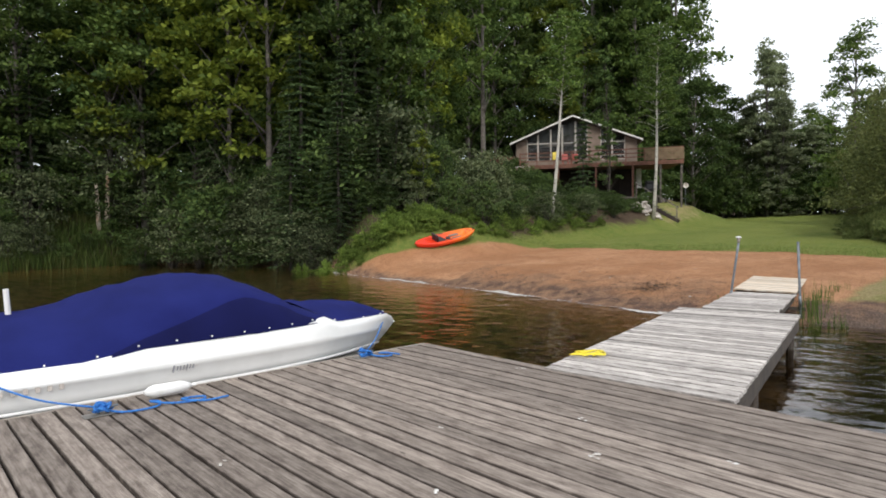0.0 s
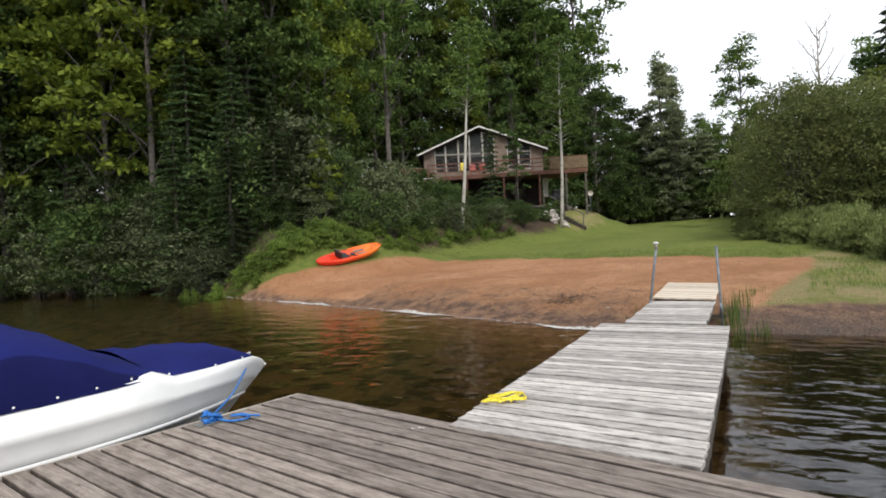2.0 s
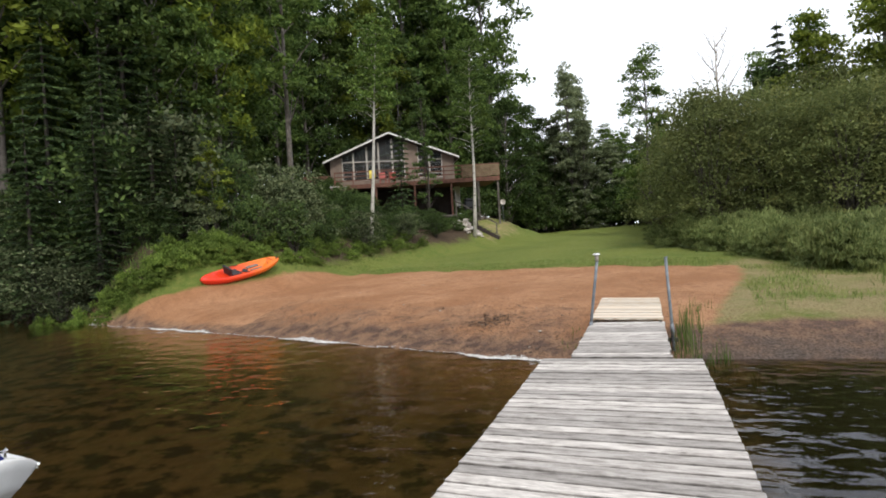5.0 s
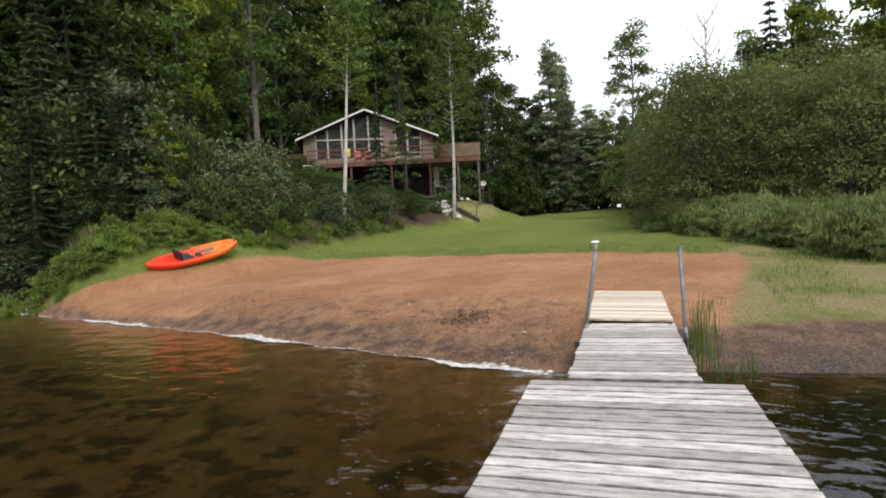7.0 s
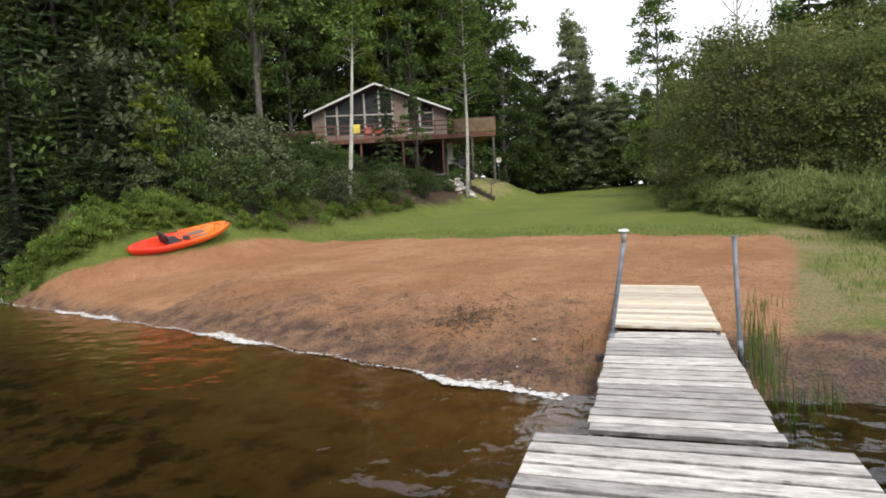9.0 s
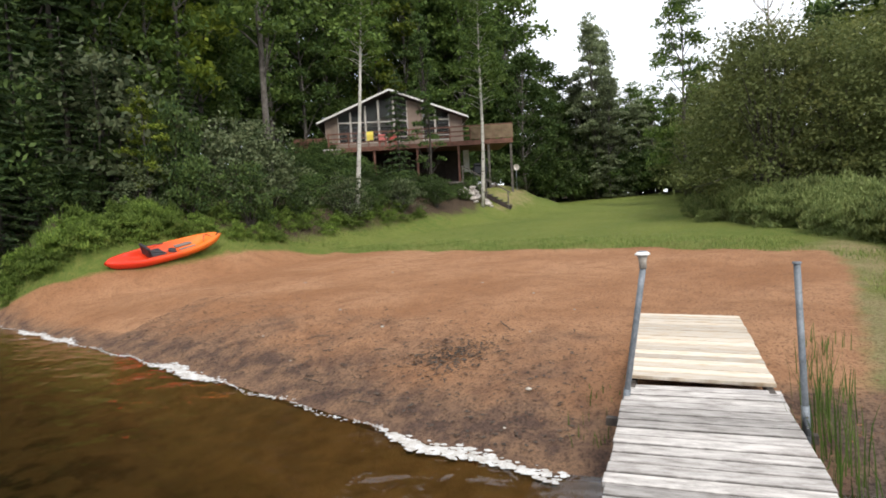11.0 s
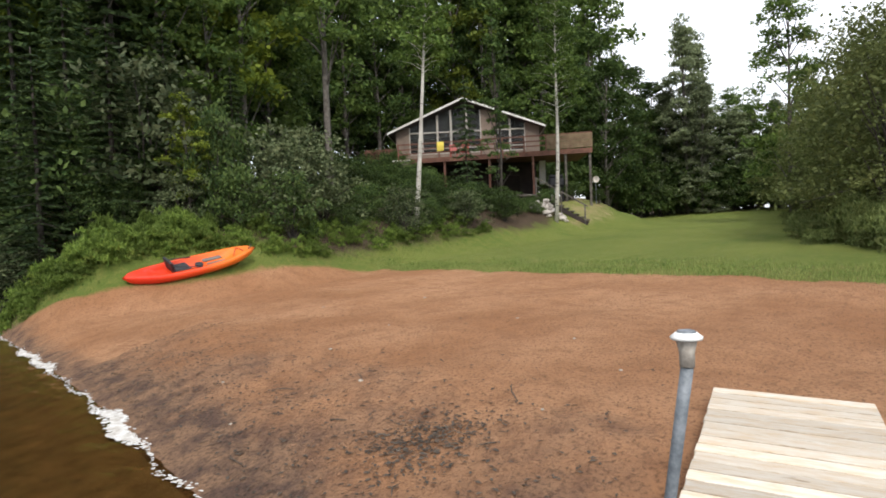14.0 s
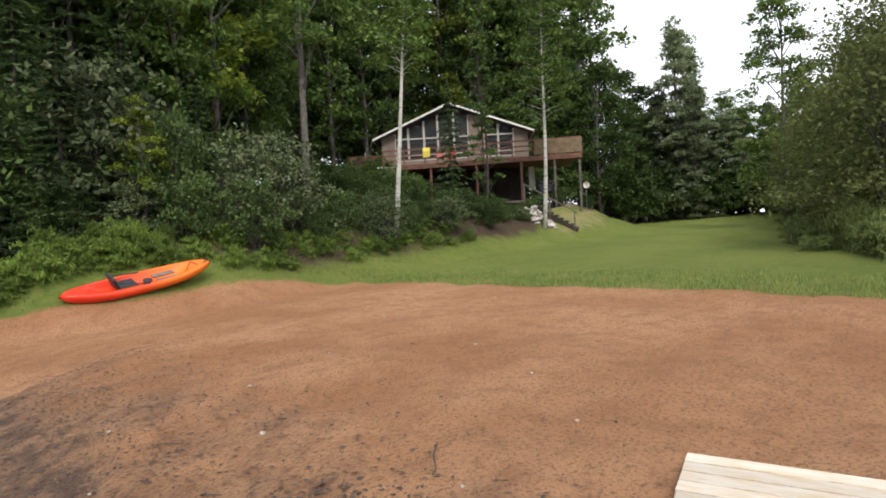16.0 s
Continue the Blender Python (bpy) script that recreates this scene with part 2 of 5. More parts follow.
# ground: zones come from point attributes, edges are broken up by noise
k = Nodes("ground")
pos = k.world_vec()
def zone(name, soft, amp, scale):
    a = k.add("Attribute")
    a.attribute_name = name
    w = k.math("ADD", a.outputs["Fac"], k.math("MULTIPLY", k.math("SUBTRACT", k.noise(pos, scale, 5, 0.65), 0.5), amp))
    return k.ramp(w, (0.5 - soft, 0.0), (0.5 + soft, 1.0))
n1, n2, n3, n4 = k.noise(pos, 0.35, 4), k.noise(pos, 3.2, 5, 0.65), k.noise(pos, 28, 5, 0.75), k.noise(pos, 90, 3, 0.8)
lawn = k.mix(k.ramp(n1, (0.35, 0.0), (0.65, 1.0)), (0.13, 0.178, 0.032), (0.205, 0.235, 0.05))
lawn = k.mix(k.ramp(n2, (0.42, 0.0), (0.66, 0.8)), lawn, (0.25, 0.245, 0.065))
lawn = k.mix(k.ramp(n3, (0.42, 0.55), (0.6, 0.0)), lawn, (0.075, 0.115, 0.022))
sand = k.mix(k.ramp(n1, (0.38, 0.0), (0.62, 1.0)), (0.41, 0.197, 0.094), (0.54, 0.29, 0.155))
sand = k.mix(k.ramp(n2, (0.46, 0.0), (0.68, 0.6)), sand, (0.30, 0.14, 0.068))
sand = k.mix(k.ramp(n3, (0.36, 0.7), (0.5, 0.0)), sand, (0.11, 0.058, 0.034))
sand = k.mix(k.ramp(n4, (0.64, 0.0), (0.72, 0.8)), sand, (0.40, 0.29, 0.20))
damp = k.mix(k.ramp(n2, (0.4, 0.0), (0.62, 1.0)), (0.34, 0.20, 0.12), (0.15, 0.092, 0.068))
damp = k.mix(k.ramp(n3, (0.4, 0.6), (0.52, 0.0)), damp, (0.05, 0.034, 0.028))
litter = k.mix(k.ramp(n3, (0.4, 0.0), (0.6, 1.0)), (0.03, 0.022, 0.015), (0.13, 0.088, 0.055))
dry = k.mix(k.ramp(n3, (0.38, 0.0), (0.62, 1.0)), (0.21, 0.165, 0.07), (0.40, 0.33, 0.17))
mud = k.mix(k.ramp(n3, (0.4, 0.0), (0.6, 1.0)), (0.05, 0.038, 0.03), (0.17, 0.13, 0.105))
patch = k.noise(k.scaled(pos, (1.0, 0.6, 1.0)), 3.0, 5, 0.6)
bed = k.mix(k.ramp(n2, (0.4, 0.0), (0.62, 1.0)), (0.17, 0.128, 0.068), (0.25, 0.19, 0.105))
bed = k.mix(k.ramp(patch, (0.47, 0.0), (0.58, 0.85)), bed, (0.03, 0.023, 0.015))
bed = k.mix(zone("shallow", 0.3, 0.35, 1.8), bed, k.mix(k.ramp(n2, (0.4, 0.0), (0.62, 1.0)), (0.46, 0.315, 0.175), (0.33, 0.225, 0.125)))
# bed colour darkened in place of the light that deep water absorbs
bed = k.mix(zone("deep_dark", 0.2, 0.3, 2.0), bed, (0.018, 0.014, 0.010))
col = k.mix(zone("forest", 0.1, 0.5, 1.6), lawn, litter)
col = k.mix(zone("dry", 0.2, 1.6, 1.0), col, dry)
col = k.mix(zone("sand", 0.05, 0.2, 2.4), col, sand)
col = k.mix(zone("damp", 0.14, 0.75, 1.1), col, damp)
col = k.mix(zone("mud", 0.15, 0.5, 2.2), col, mud)
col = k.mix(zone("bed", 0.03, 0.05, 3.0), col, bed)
k.set_(Base_Color=col, Roughness=0.93, Specular_IOR_Level=0.2)
k.bump(k.math("ADD", k.math("ADD", n3, k.math("MULTIPLY", n4, 0.5)), n2), 0.05)
M["ground"] = k.m

# lake water: clear brown, mirror at grazing angles
k = Nodes("lake water")
pos = k.world_vec()
w1 = k.noise(k.scaled(pos, (1.0, 0.62, 1.0)), 2.3, 2, 0.5)
w2 = k.noise(k.scaled(pos, (1.0, 0.8, 1.0)), 7.0, 2, 0.5)
hgt = k.math("ADD", w1, k.math("MULTIPLY", w2, 0.22))
lee = k.ramp(k.math("MULTIPLY_ADD", k.add("SeparateXYZ", Vector=pos).outputs["Y"], 0.05), (-0.06, 6.5), (0.02, 0.24))
bmp = k.add("Bump", Height=k.math("MULTIPLY", hgt, lee), Distance=0.15, Strength=1.0).outputs[0]
fr = k.add("Fresnel", IOR=1.33, Normal=bmp).outputs[0]
gl = k.add("BsdfGlossy", Color=(1, 1, 1, 1), Roughness=0.02, Normal=bmp).outputs[0]
tp = k.add("BsdfTransparent", Color=(0.62, 0.53, 0.37, 1)).outputs[0]
mx = k.add("MixShader", Fac=fr)
k.l.new(tp, mx.inputs[1])
k.l.new(gl, mx.inputs[2])
k.l.new(mx.outputs[0], k.out.inputs["Surface"])
M["water"] = k.m


# ---- mesh helpers ----
def mesh_of(name, verts, faces, material=None, smooth=False):
    me = bpy.data.meshes.new(name)
    me.from_pydata([tuple(v) for v in verts], [], [tuple(f) for f in faces])
    if material is not None:
        me.materials.append(material)
    if smooth:
        me.shade_smooth()
    return me


def data_of(name, bm, material, smooth=False):
    me = bpy.data.meshes.new(name)
    bm.to_mesh(me)
    bm.free()
    me.materials.append(material)
    if smooth:
        me.shade_smooth()
    return me


def part(name, bm, material, parent, label="", smooth=False):
    """One bmesh (or mesh) as one object under a thing or part."""
    me = bm if isinstance(bm, bpy.types.Mesh) else data_of(name, bm, material, smooth)
    ob = new(name, me)
    ob.parent = parent
    return tagged(ob, label) if label else ob


def thing(name, label, category, m=None, group="", kind="", data=None):
    ob = new(name, data)
    if m is not None:
        ob.matrix_world = m
    return tagged(ob, label, category, group, kind)


def box(size, at=(0, 0, 0), bevel=0.0, rot=None, bm=None):
    """A box centred at a point, edges bevelled."""
    bm = bm or bmesh.new()
    g = bmesh.ops.create_cube(bm, size=1.0)["verts"]
    m = Matrix.Translation(at) @ (rot or Matrix()) @ Matrix.Diagonal((*size, 1))
    bmesh.ops.transform(bm, matrix=m, verts=g)
    if bevel:
        es = list({e for v in g for e in v.link_edges})
        bmesh.ops.bevel(bm, geom=es, offset=bevel, segments=1, affect="EDGES")
    return bm


def tube(points, radii, sides=8, bm=None, cap=True):
    """A tapered tube along points."""
    bm = bm or bmesh.new()
    pts = [Vector(p) for p in points]
    rings = []
    for i, p in enumerate(pts):
        d = (pts[min(i + 1, len(pts) - 1)] - pts[max(i - 1, 0)]).normalized()
        a = d.cross(Vector((0.31, 0.17, 0.93)) if abs(d.z) < 0.9 else Vector((1, 0, 0))).normalized()
        b = d.cross(a)
        r = radii[i] if hasattr(radii, "__len__") else radii
        rings.append([bm.verts.new(p + (a * math.cos(t) + b * math.sin(t)) * r) for t in [math.tau * j / sides for j in range(sides)]])
    for r0, r1 in zip(rings, rings[1:]):
        for j in range(sides):
            bm.faces.new((r0[j], r0[(j + 1) % sides], r1[(j + 1) % sides], r1[j]))
    if cap:
        bm.faces.new(rings[0][::-1])
        bm.faces.new(rings[-1])
    return bm


def beam(a, b, w, h, bm=None, bevel=0.0):
    """A squared timber from a to b."""
    a, b = Vector(a), Vector(b)
    d = b - a
    q = d.to_track_quat("X", "Z").to_matrix().to_4x4()
    return box((d.length, w, h), (a + b) / 2, bevel, q, bm)


# ---- ground and water ----
WATER = -0.45
SHORE_Y = [-400, -60, -12, -3, 1.0, 1.6, 3.2, 5.5, 7.0, 11.0, 15.8, 18.6, 22.0, 26, 30.0, 400]
SHORE_X = [2, 5, 7.6, 7.3, 7.1, 7.2, 7.9, 8.8, 9.4, 10.8, 12.4, 14.3, 15.0, 14.6, 13.0, 13.0]


def inland(x, y):
    """Roughly how far a spot lies from the waterline, positive on land."""
    a = x - np.interp(y, SHORE_Y, SHORE_X)
    b = y - (31.0 + np.clip(13 - x, 0, 60) * 0.06)
    return np.maximum(a, b)


def bank_edge(x):
    return np.interp(x, [0, 13, 15, 17, 19, 21, 27, 37, 42, 60, 70], [12.0, 12.0, 11.4, 10.9, 11.0, 11.3, 11.2, 9.1, 8.3, 11.0, 14.0])


def height(x, y):
    x, y = np.asarray(x, float), np.asarray(y, float)
    d = inland(x, y)
    z = np.interp(d, [-8, -3, 0, 1, 2.2, 5, 12, 45, 60, 400], [-1.5, -0.95, -0.45, -0.16, 0.02, 0.14, 0.4, 1.7, 2.6, 6.0])
    v = np.maximum(y - bank_edge(x), 0)
    hill = np.interp(v, [0, 0.6, 2.6, 8, 30, 400], [0, 0.3, 1.5, 2.3, 5.5, 9])
    hill = hill * np.clip(d / 2.2, 0, 1) * np.clip((x - 4) / 10, 0.25, 1)
    mound = 1.5 * np.exp(-(((x - 42) / 6.5) ** 2 + ((y - 26) / 6.0) ** 2))
    mound = mound + 1.2 * np.exp(-(((x - 44) / 3.2) ** 2 + ((y - 9.4) / 2.4) ** 2))
    rough = 0.02 * np.sin(x * 2.1 + 1.3 * np.sin(y * 1.7)) + 0.015 * np.sin(y * 3.3 + x)
    return z + hill + mound + np.where(d > 0.4, rough, 0)


def axis(near, lo, hi, step):
    inner = np.arange(near[0], near[1] + 1e-6, step)
    def out(limit, start, s):
        res, c, g = [], start, step
        while abs(c - start) < abs(limit - start):
            g *= 1.18
            c += s * g
            res.append(c)
        return res
    return np.array(out(lo, near[0], -1)[::-1] + list(inner) + out(hi, near[1], 1))


gx, gy = axis((-3, 24), -600, 900, 0.17), axis((-6, 33), -700, 700, 0.17)
GX, GY = np.meshgrid(gx, gy, indexing="ij")
GZ = height(GX, GY)
ny = len(gy)
rng = np.random.default_rng(4)
D = inland(GX, GY)
GZ = GZ + np.where((D > 0.5) & (np.abs(GX - 14) < 12), rng.normal(0, 0.006, GZ.shape), 0)
idx = np.arange(GX.size).reshape(GX.shape)
quads = np.stack([idx[:-1, :-1], idx[1:, :-1], idx[1:, 1:], idx[:-1, 1:]], -1).reshape(-1, 4)
gme = mesh_of("ground", np.stack([GX, GY, GZ], -1).reshape(-1, 3).tolist(), quads.tolist(), M["ground"], True)


def soft(a, w):
    return np.clip(0.5 + a / w, 0, 1)


# sand: from the water to the lawn, between the kayak bank and the reeds
def sand_far(y):
    """Where the sand meets the lawn."""
    return np.interp(y, [-3, -1, 0.7, 2.9, 5.9, 8, 10.5, 12], [16.6, 17.8, 18.1, 18.9, 19.9, 20.6, 21.2, 21.4]) + 0.08 * np.sin(y * 1.7)


far_x = sand_far(GY)
left_y = np.interp(GX, [7, 11.5, 12.4, 12.65, 13.0, 13.6, 14.5, 15.6, 19.3, 21.5], [16.0, 15.6, 14.8, 14.2, 13.4, 12.85, 12.45, 12.1, 11.65, 10.9])
sand_m = np.minimum.reduce([soft(far_x - GX, 2.0), soft(left_y - GY, 2.0), soft(GY + np.interp(GX, [7, 9, 14, 18], [0.8, 1.4, 2.5, 2.9]), 2.0)])
damp_m = np.where((GY < 9) & (GY > -6), np.interp(D, [-0.2, 0.0, 0.9, 2.4, 3.4], [0.9, 0.85, 0.5, 0.37, 0.0]), np.where(GY < 19, np.interp(D, [-0.2, 0, 0.5, 0.9], [0.8, 0.7, 0.4, 0]), 0))
damp_m = np.where(GY < -0.6, np.maximum(damp_m, np.interp(D, [0, 1.1, 1.7], [0.9, 0.7, 0])), damp_m)
damp_m = np.where((GY < -0.7) & (D > 0), np.interp(D, [0, 1.0, 1.7], [1.0, 0.9, 0.0]), damp_m)
dry_m = np.maximum(np.clip(1.35 - np.hypot((GX - 12.0) / 6.5, (GY + 3.3) / 2.7), 0, 0.6), np.clip(1.2 - np.hypot((GX - 42) / 4.5, (GY - 10.5) / 2.2), 0, 0.5))
wood_line = np.interp(GX, [0, 12, 14, 20, 27.5, 31.7, 34, 37, 40, 44], [33, 16, 14.6, 12.4, 12.4, 11.5, 10.9, 10.4, 11.5, 13])
forest_m = np.maximum(soft(GY - wood_line, 3.0), soft(-GY - np.interp(GX, [0, 18, 22, 60], [14, 9, 5, 1.5]), 3.0))
forest_m = np.maximum(forest_m, soft(GX - 66, 4.0))
mud_m = np.where((GY < -0.9) & (GY > -7), np.interp(D, [-0.3, 0, 0.7, 1.9], [0.6, 0.6, 0.52, 0.1]), 0.0)
bed_m = soft(-D - 0.08, 0.3)
# last mask: where the bed is darkened for light lost in deep water
for nm, arr in (("sand", sand_m), ("damp", damp_m), ("dry", dry_m), ("mud", mud_m), ("shallow", np.where(GY > 0.6, np.interp(D, [-3.2, -1.5, -0.4], [0.0, 0.5, 1.0]), 0.0)), ("forest", forest_m), ("bed", bed_m), ("deep_dark", np.maximum(soft(-GY - 1.4, 1.2) * soft(-D - 0.5, 1.0), soft(-D - 9, 8.0)))):
    at = gme.attributes.new(nm, "FLOAT", "POINT")
    at.data.foreach_set("value", np.ascontiguousarray(arr, dtype=np.float32).ravel())
thing("ground", "brown sandy beach, mown lawn and forest floor", "ground", kind="structure", data=gme)
water_me = mesh_of("water", [(-600, -700, WATER), (60, -700, WATER), (60, 400, WATER), (-600, 400, WATER)], [(0, 1, 2, 3)], M["water"])
thing("water", "dark brown rippled lake water", "water", kind="structure", data=water_me)


def gz(x, y):
    return float(height(x, y))


# ---- docks ----
def board_mesh(name, length, width, thick, material):
    bm = box((length, width, thick), (0, 0, -thick / 2), 0.004)
    return data_of(name, bm, material)


F0 = Vector((0.43, 2.56, -0.02))
FA = math.atan2(0.205, -0.979)
fe1, fe2 = Vector((-0.979, 0.205, 0)), Vector((-0.205, -0.979, 0))
float_dock = thing("floating_dock", "weathered brown plank floating dock on the lake", "dock")
PITCH, FLEN, NFB = 0.142, 8.4, 50
bm = bmesh.new()
mid = F0 + fe1 * (NFB * PITCH / 2) + fe2 * (FLEN / 2)
fr = Matrix.Translation(mid) @ Matrix.Rotation(math.atan2(fe2.y, fe2.x), 4, "Z")
for off in (-FLEN / 2 + 0.04, -FLEN / 4, 0, FLEN / 4, FLEN / 2 - 0.04):
    box((0.05, NFB * PITCH - 0.04, 0.2), fr @ Vector((off, 0, -0.145)), 0.004, fr.to_3x3().to_4x4(), bm)
part("frame", bm, M["frame_wood"], float_dock)
bm = bmesh.new()
for off in (-FLEN / 2 + 0.7, 0, FLEN / 2 - 0.7):
    box((0.9, NFB * PITCH - 0.5, 0.35), fr @ Vector((off, 0, -0.42)), 0.05, fr.to_3x3().to_4x4(), bm)
part("pontoon", bm, M["black"], float_dock)
part("rub_strip", beam(F0 + Vector((0.0, 0.018, -0.03)), F0 + fe1 * NFB * PITCH + Vector((0, 0.018, -0.03)), 0.03, 0.06, None, 0.006), M["dead_wood"], float_dock, "pale rubbing strip")

gangway = thing("gangway", "silver-grey plank gangway with dark side beams", "dock")
bm = bmesh.new()
for y in (-0.80, 0, 0.80):
    beam((-0.1, y, -0.13), (4.93, y, -0.13), 0.045, 0.18, bm)
part("frame", bm, M["frame_wood"], gangway)
for x in (1.2, 4.6):
    for y in (-0.74, 0.74):
        part("pile", tube([(x, y, -1.6), (x, y, -0.06)], 0.05, 10), M["frame_wood"], gangway)
ramp = thing("ramp", "narrow grey plank ramp with newer pine boards", "dock")
bm = bmesh.new()
for y in (-0.49, 0.49):
    beam((5.06, y, -0.09), (7.86, y, -0.06), 0.045, 0.13, bm)
    beam((7.9, y, -0.03), (10.38, y, 0.05), 0.045, 0.09, bm)
beam((7.5, -0.72, -0.22), (7.6, 0.68, -0.22), 0.06, 0.06, bm)
part("frame", bm, M["frame_wood"], ramp)


def pipe_post(base, top, label, capped):
    b, t = Vector(base), Vector(top)
    ob = thing("dock_post", label, "post", Matrix.Translation(b))
    d = t - b
    bm = tube([(0, 0, 0), d * 0.5, d], 0.0215, 16)
    part("pipe", bm, M["steel"], ob, "", True)
    part("sleeve", tube([d * 0.30, d * 0.42], 0.026, 16), M["steel"], ob, "", True)
    bm = bmesh.new()
    if capped:
        part("collar", tube([d, d + Vector((0, 0, 0.05)), d + Vector((0, 0, 0.094))], [0.025, 0.026, 0.036], 20), M["dead_wood"], ob, "", True)
        tube([d + Vector((0, 0, 0.095)), d + Vector((0, 0, 0.103)), d + Vector((0, 0, 0.118))], [0.052, 0.054, 0.036], 24, bm)
        part("cap", bm, M["white_plastic"], ob, "white flanged plastic cap", True)
        part("cap_disc", tube([d + Vector((0, 0, 0.118)), d + Vector((0, 0, 0.124))], [0.032, 0.029], 20), M["steel"], ob)
    else:
        tube([d, d + Vector((0, 0, 0.012))], [0.03, 0.027], 16, bm)
        part("cap", bm, M["steel"], ob)
    for z in (0.34, 0.38):
        part("bolt", tube([d * z + Vector((-0.034, 0.0, 0)), d * z + Vector((-0.05, 0, 0))], 0.009, 6), M["chrome"], ob)
    return ob


pipe_post((7.68, 0.62, gz(7.68, 0.62) - 0.3), (7.33, 0.36, 0.98), "galvanised pipe post with white flanged cap", True)
pipe_post((7.46, -0.66, gz(7.46, -0.66) - 0.3), (7.41, -0.60, 0.985), "plain galvanised pipe post beside the reeds", False)


# ---- ropes ----
def rope_mesh(points, r, bm=None):
    """A smooth rope through points."""
    pts = [Vector(p) for p in points]
    res = []
    for i in range(len(pts) - 1):
        p0, p1, p2, p3 = pts[max(i - 1, 0)], pts[i], pts[i + 1], pts[min(i + 2, len(pts) - 1)]
        for s in range(6):
            t = s / 6
            res.append(0.5 * ((2 * p1) + (p2 - p0) * t + (2 * p0 - 5 * p1 + 4 * p2 - p3) * t * t + (3 * p1 - p0 - 3 * p2 + p3) * t ** 3))
    res.append(pts[-1])
    return tube(res, r, 6, bm)


def tangle(seed, n, spread, lift, rise):
    rr = random.Random(seed)
    pts, a = [], 0.0
    for i in range(n):
        a += rr.uniform(1.2, 4.6)
        d = spread * rr.uniform(0.35, 1.0)
        pts.append((math.cos(a) * d, math.sin(a) * d * 0.75, lift + rise * rr.random()))
    return pts


yr = thing("yellow_rope", "tangled yellow rope lying on the gangway", "rope", pose(0.64, 0.66, 0.012))
part("strand", rope_mesh(tangle(3, 17, 0.25, 0.008, 0.02), 0.0065), M["yellow_rope"], yr, "", True)


def cleat_with_rope(p, ang, seed, label, tail, bow):
    ob = thing("mooring_rope", label, "rope", Matrix.Translation(p))
    part("coil", rope_mesh(tangle(seed, 22, 0.085, 0.02, 0.07), 0.010), M["blue_rope"], ob, "", True)
    part("tail", rope_mesh(tail, 0.009), M["blue_rope"], ob, "", True)
    e = Vector(bow) - Vector(p)
    part("line", rope_mesh([(0, 0, 0.05), e * 0.5 + Vector((0, 0, -0.03)), e], 0.008), M["blue_rope"], ob, "", True)
    cl = thing("dock_cleat", "galvanised mooring cleat on a dark plate", "cleat", Matrix.Translation(p) @ Matrix.Rotation(ang, 4, "Z"))
    part("plate", box((0.26, 0.11, 0.008), (0, 0, 0.006), 0.002), M["hull_dark"], cl)
    part("horn", tube([(-0.1, 0, 0.055), (0, 0, 0.045), (0.1, 0, 0.055)], [0.008, 0.013, 0.008], 8), M["steel"], cl)
    for x in (-0.03, 0.03):
        part("leg", tube([(x, 0, 0.008), (x, 0, 0.046)], 0.01, 8), M["steel"], cl)


cleat_with_rope((-0.52, 2.63, -0.02), 2.94, 5, "blue rope tied to the dock cleat at the bow", [(0.03, 0, 0.03), (0.05, -0.14, 0.015), (0.16, -0.22, 0.015), (0.22, -0.12, 0.02), (0.12, -0.08, 0.03), (0.14, -0.2, 0.04), (0.24, -0.26, 0.015)], (0.55, 3.30, 0.18))
cleat_with_rope((-3.02, 2.90, -0.02), 2.94, 8, "blue rope tied to the dock cleat at the stern", [(0.02, 0, 0.03), (0.1, -0.12, 0.015), (0.3, -0.18, 0.015), (0.38, -0.08, 0.02), (0.3, -0.1, 0.04), (0.42, -0.2, 0.015), (0.6, -0.3, 0.015), (0.66, -0.22, 0.015), (0.52, -0.15, 0.015), (0.6, -0.34, 0.015), (0.78, -0.38, 0.015)], (-3.62, 3.55, 0.30))
fender = thing("boat_fender", "white boat fender lying on the dock edge", "fender", pose(-2.5, 2.94, 0.045, 0, 90, -14) @ Matrix.Scale(0.68, 4))
part("body", tube([(0, 0, -0.26), (0, 0, -0.22), (0, 0, -0.15), (0, 0, 0.15), (0, 0, 0.22), (0, 0, 0.27)], [0.02, 0.05, 0.075, 0.075, 0.05, 0.02], 16), M["white_plastic"], fender, "", True)
part("eye", tube([(0, 0, 0.26), (0, 0, 0.32)], 0.018, 8), M["white_plastic"], fender)


# ---- motorboat ----
def loft(sections, bm=None, close=False):
    bm = bm or bmesh.new()
    rings = [[bm.verts.new(p) for p in s] for s in sections]
    n = len(rings[0])
    for a, b in zip(rings, rings[1:]):
        for j in range(n - 1 + close):
            q = (a[j], a[(j + 1) % n], b[(j + 1) % n], b[j])
            if len({v.co.to_tuple(5) for v in q}) > 2:
                bm.faces.new(q)
    bmesh.ops.remove_doubles(bm, verts=bm.verts, dist=1e-4)
    return bm


BL = 5.1


def beam_at(s):
    t = np.clip((s - 2.2) / (BL - 2.2), 0, 1)
    return 1.08 * (1 - t ** 2.7) * (0.93 + 0.07 * min(s / 1.5, 1))


def gunwale(s):
    return float(np.interp(s, [0, 1.3, 1.75, 2.6, 3.3, 3.55, 3.75, 4.5, 4.8, 5.0, 5.1], [0.72, 0.735, 0.80, 0.80, 0.815, 0.83, 0.75, 0.71, 0.68, 0.61, 0.53]))


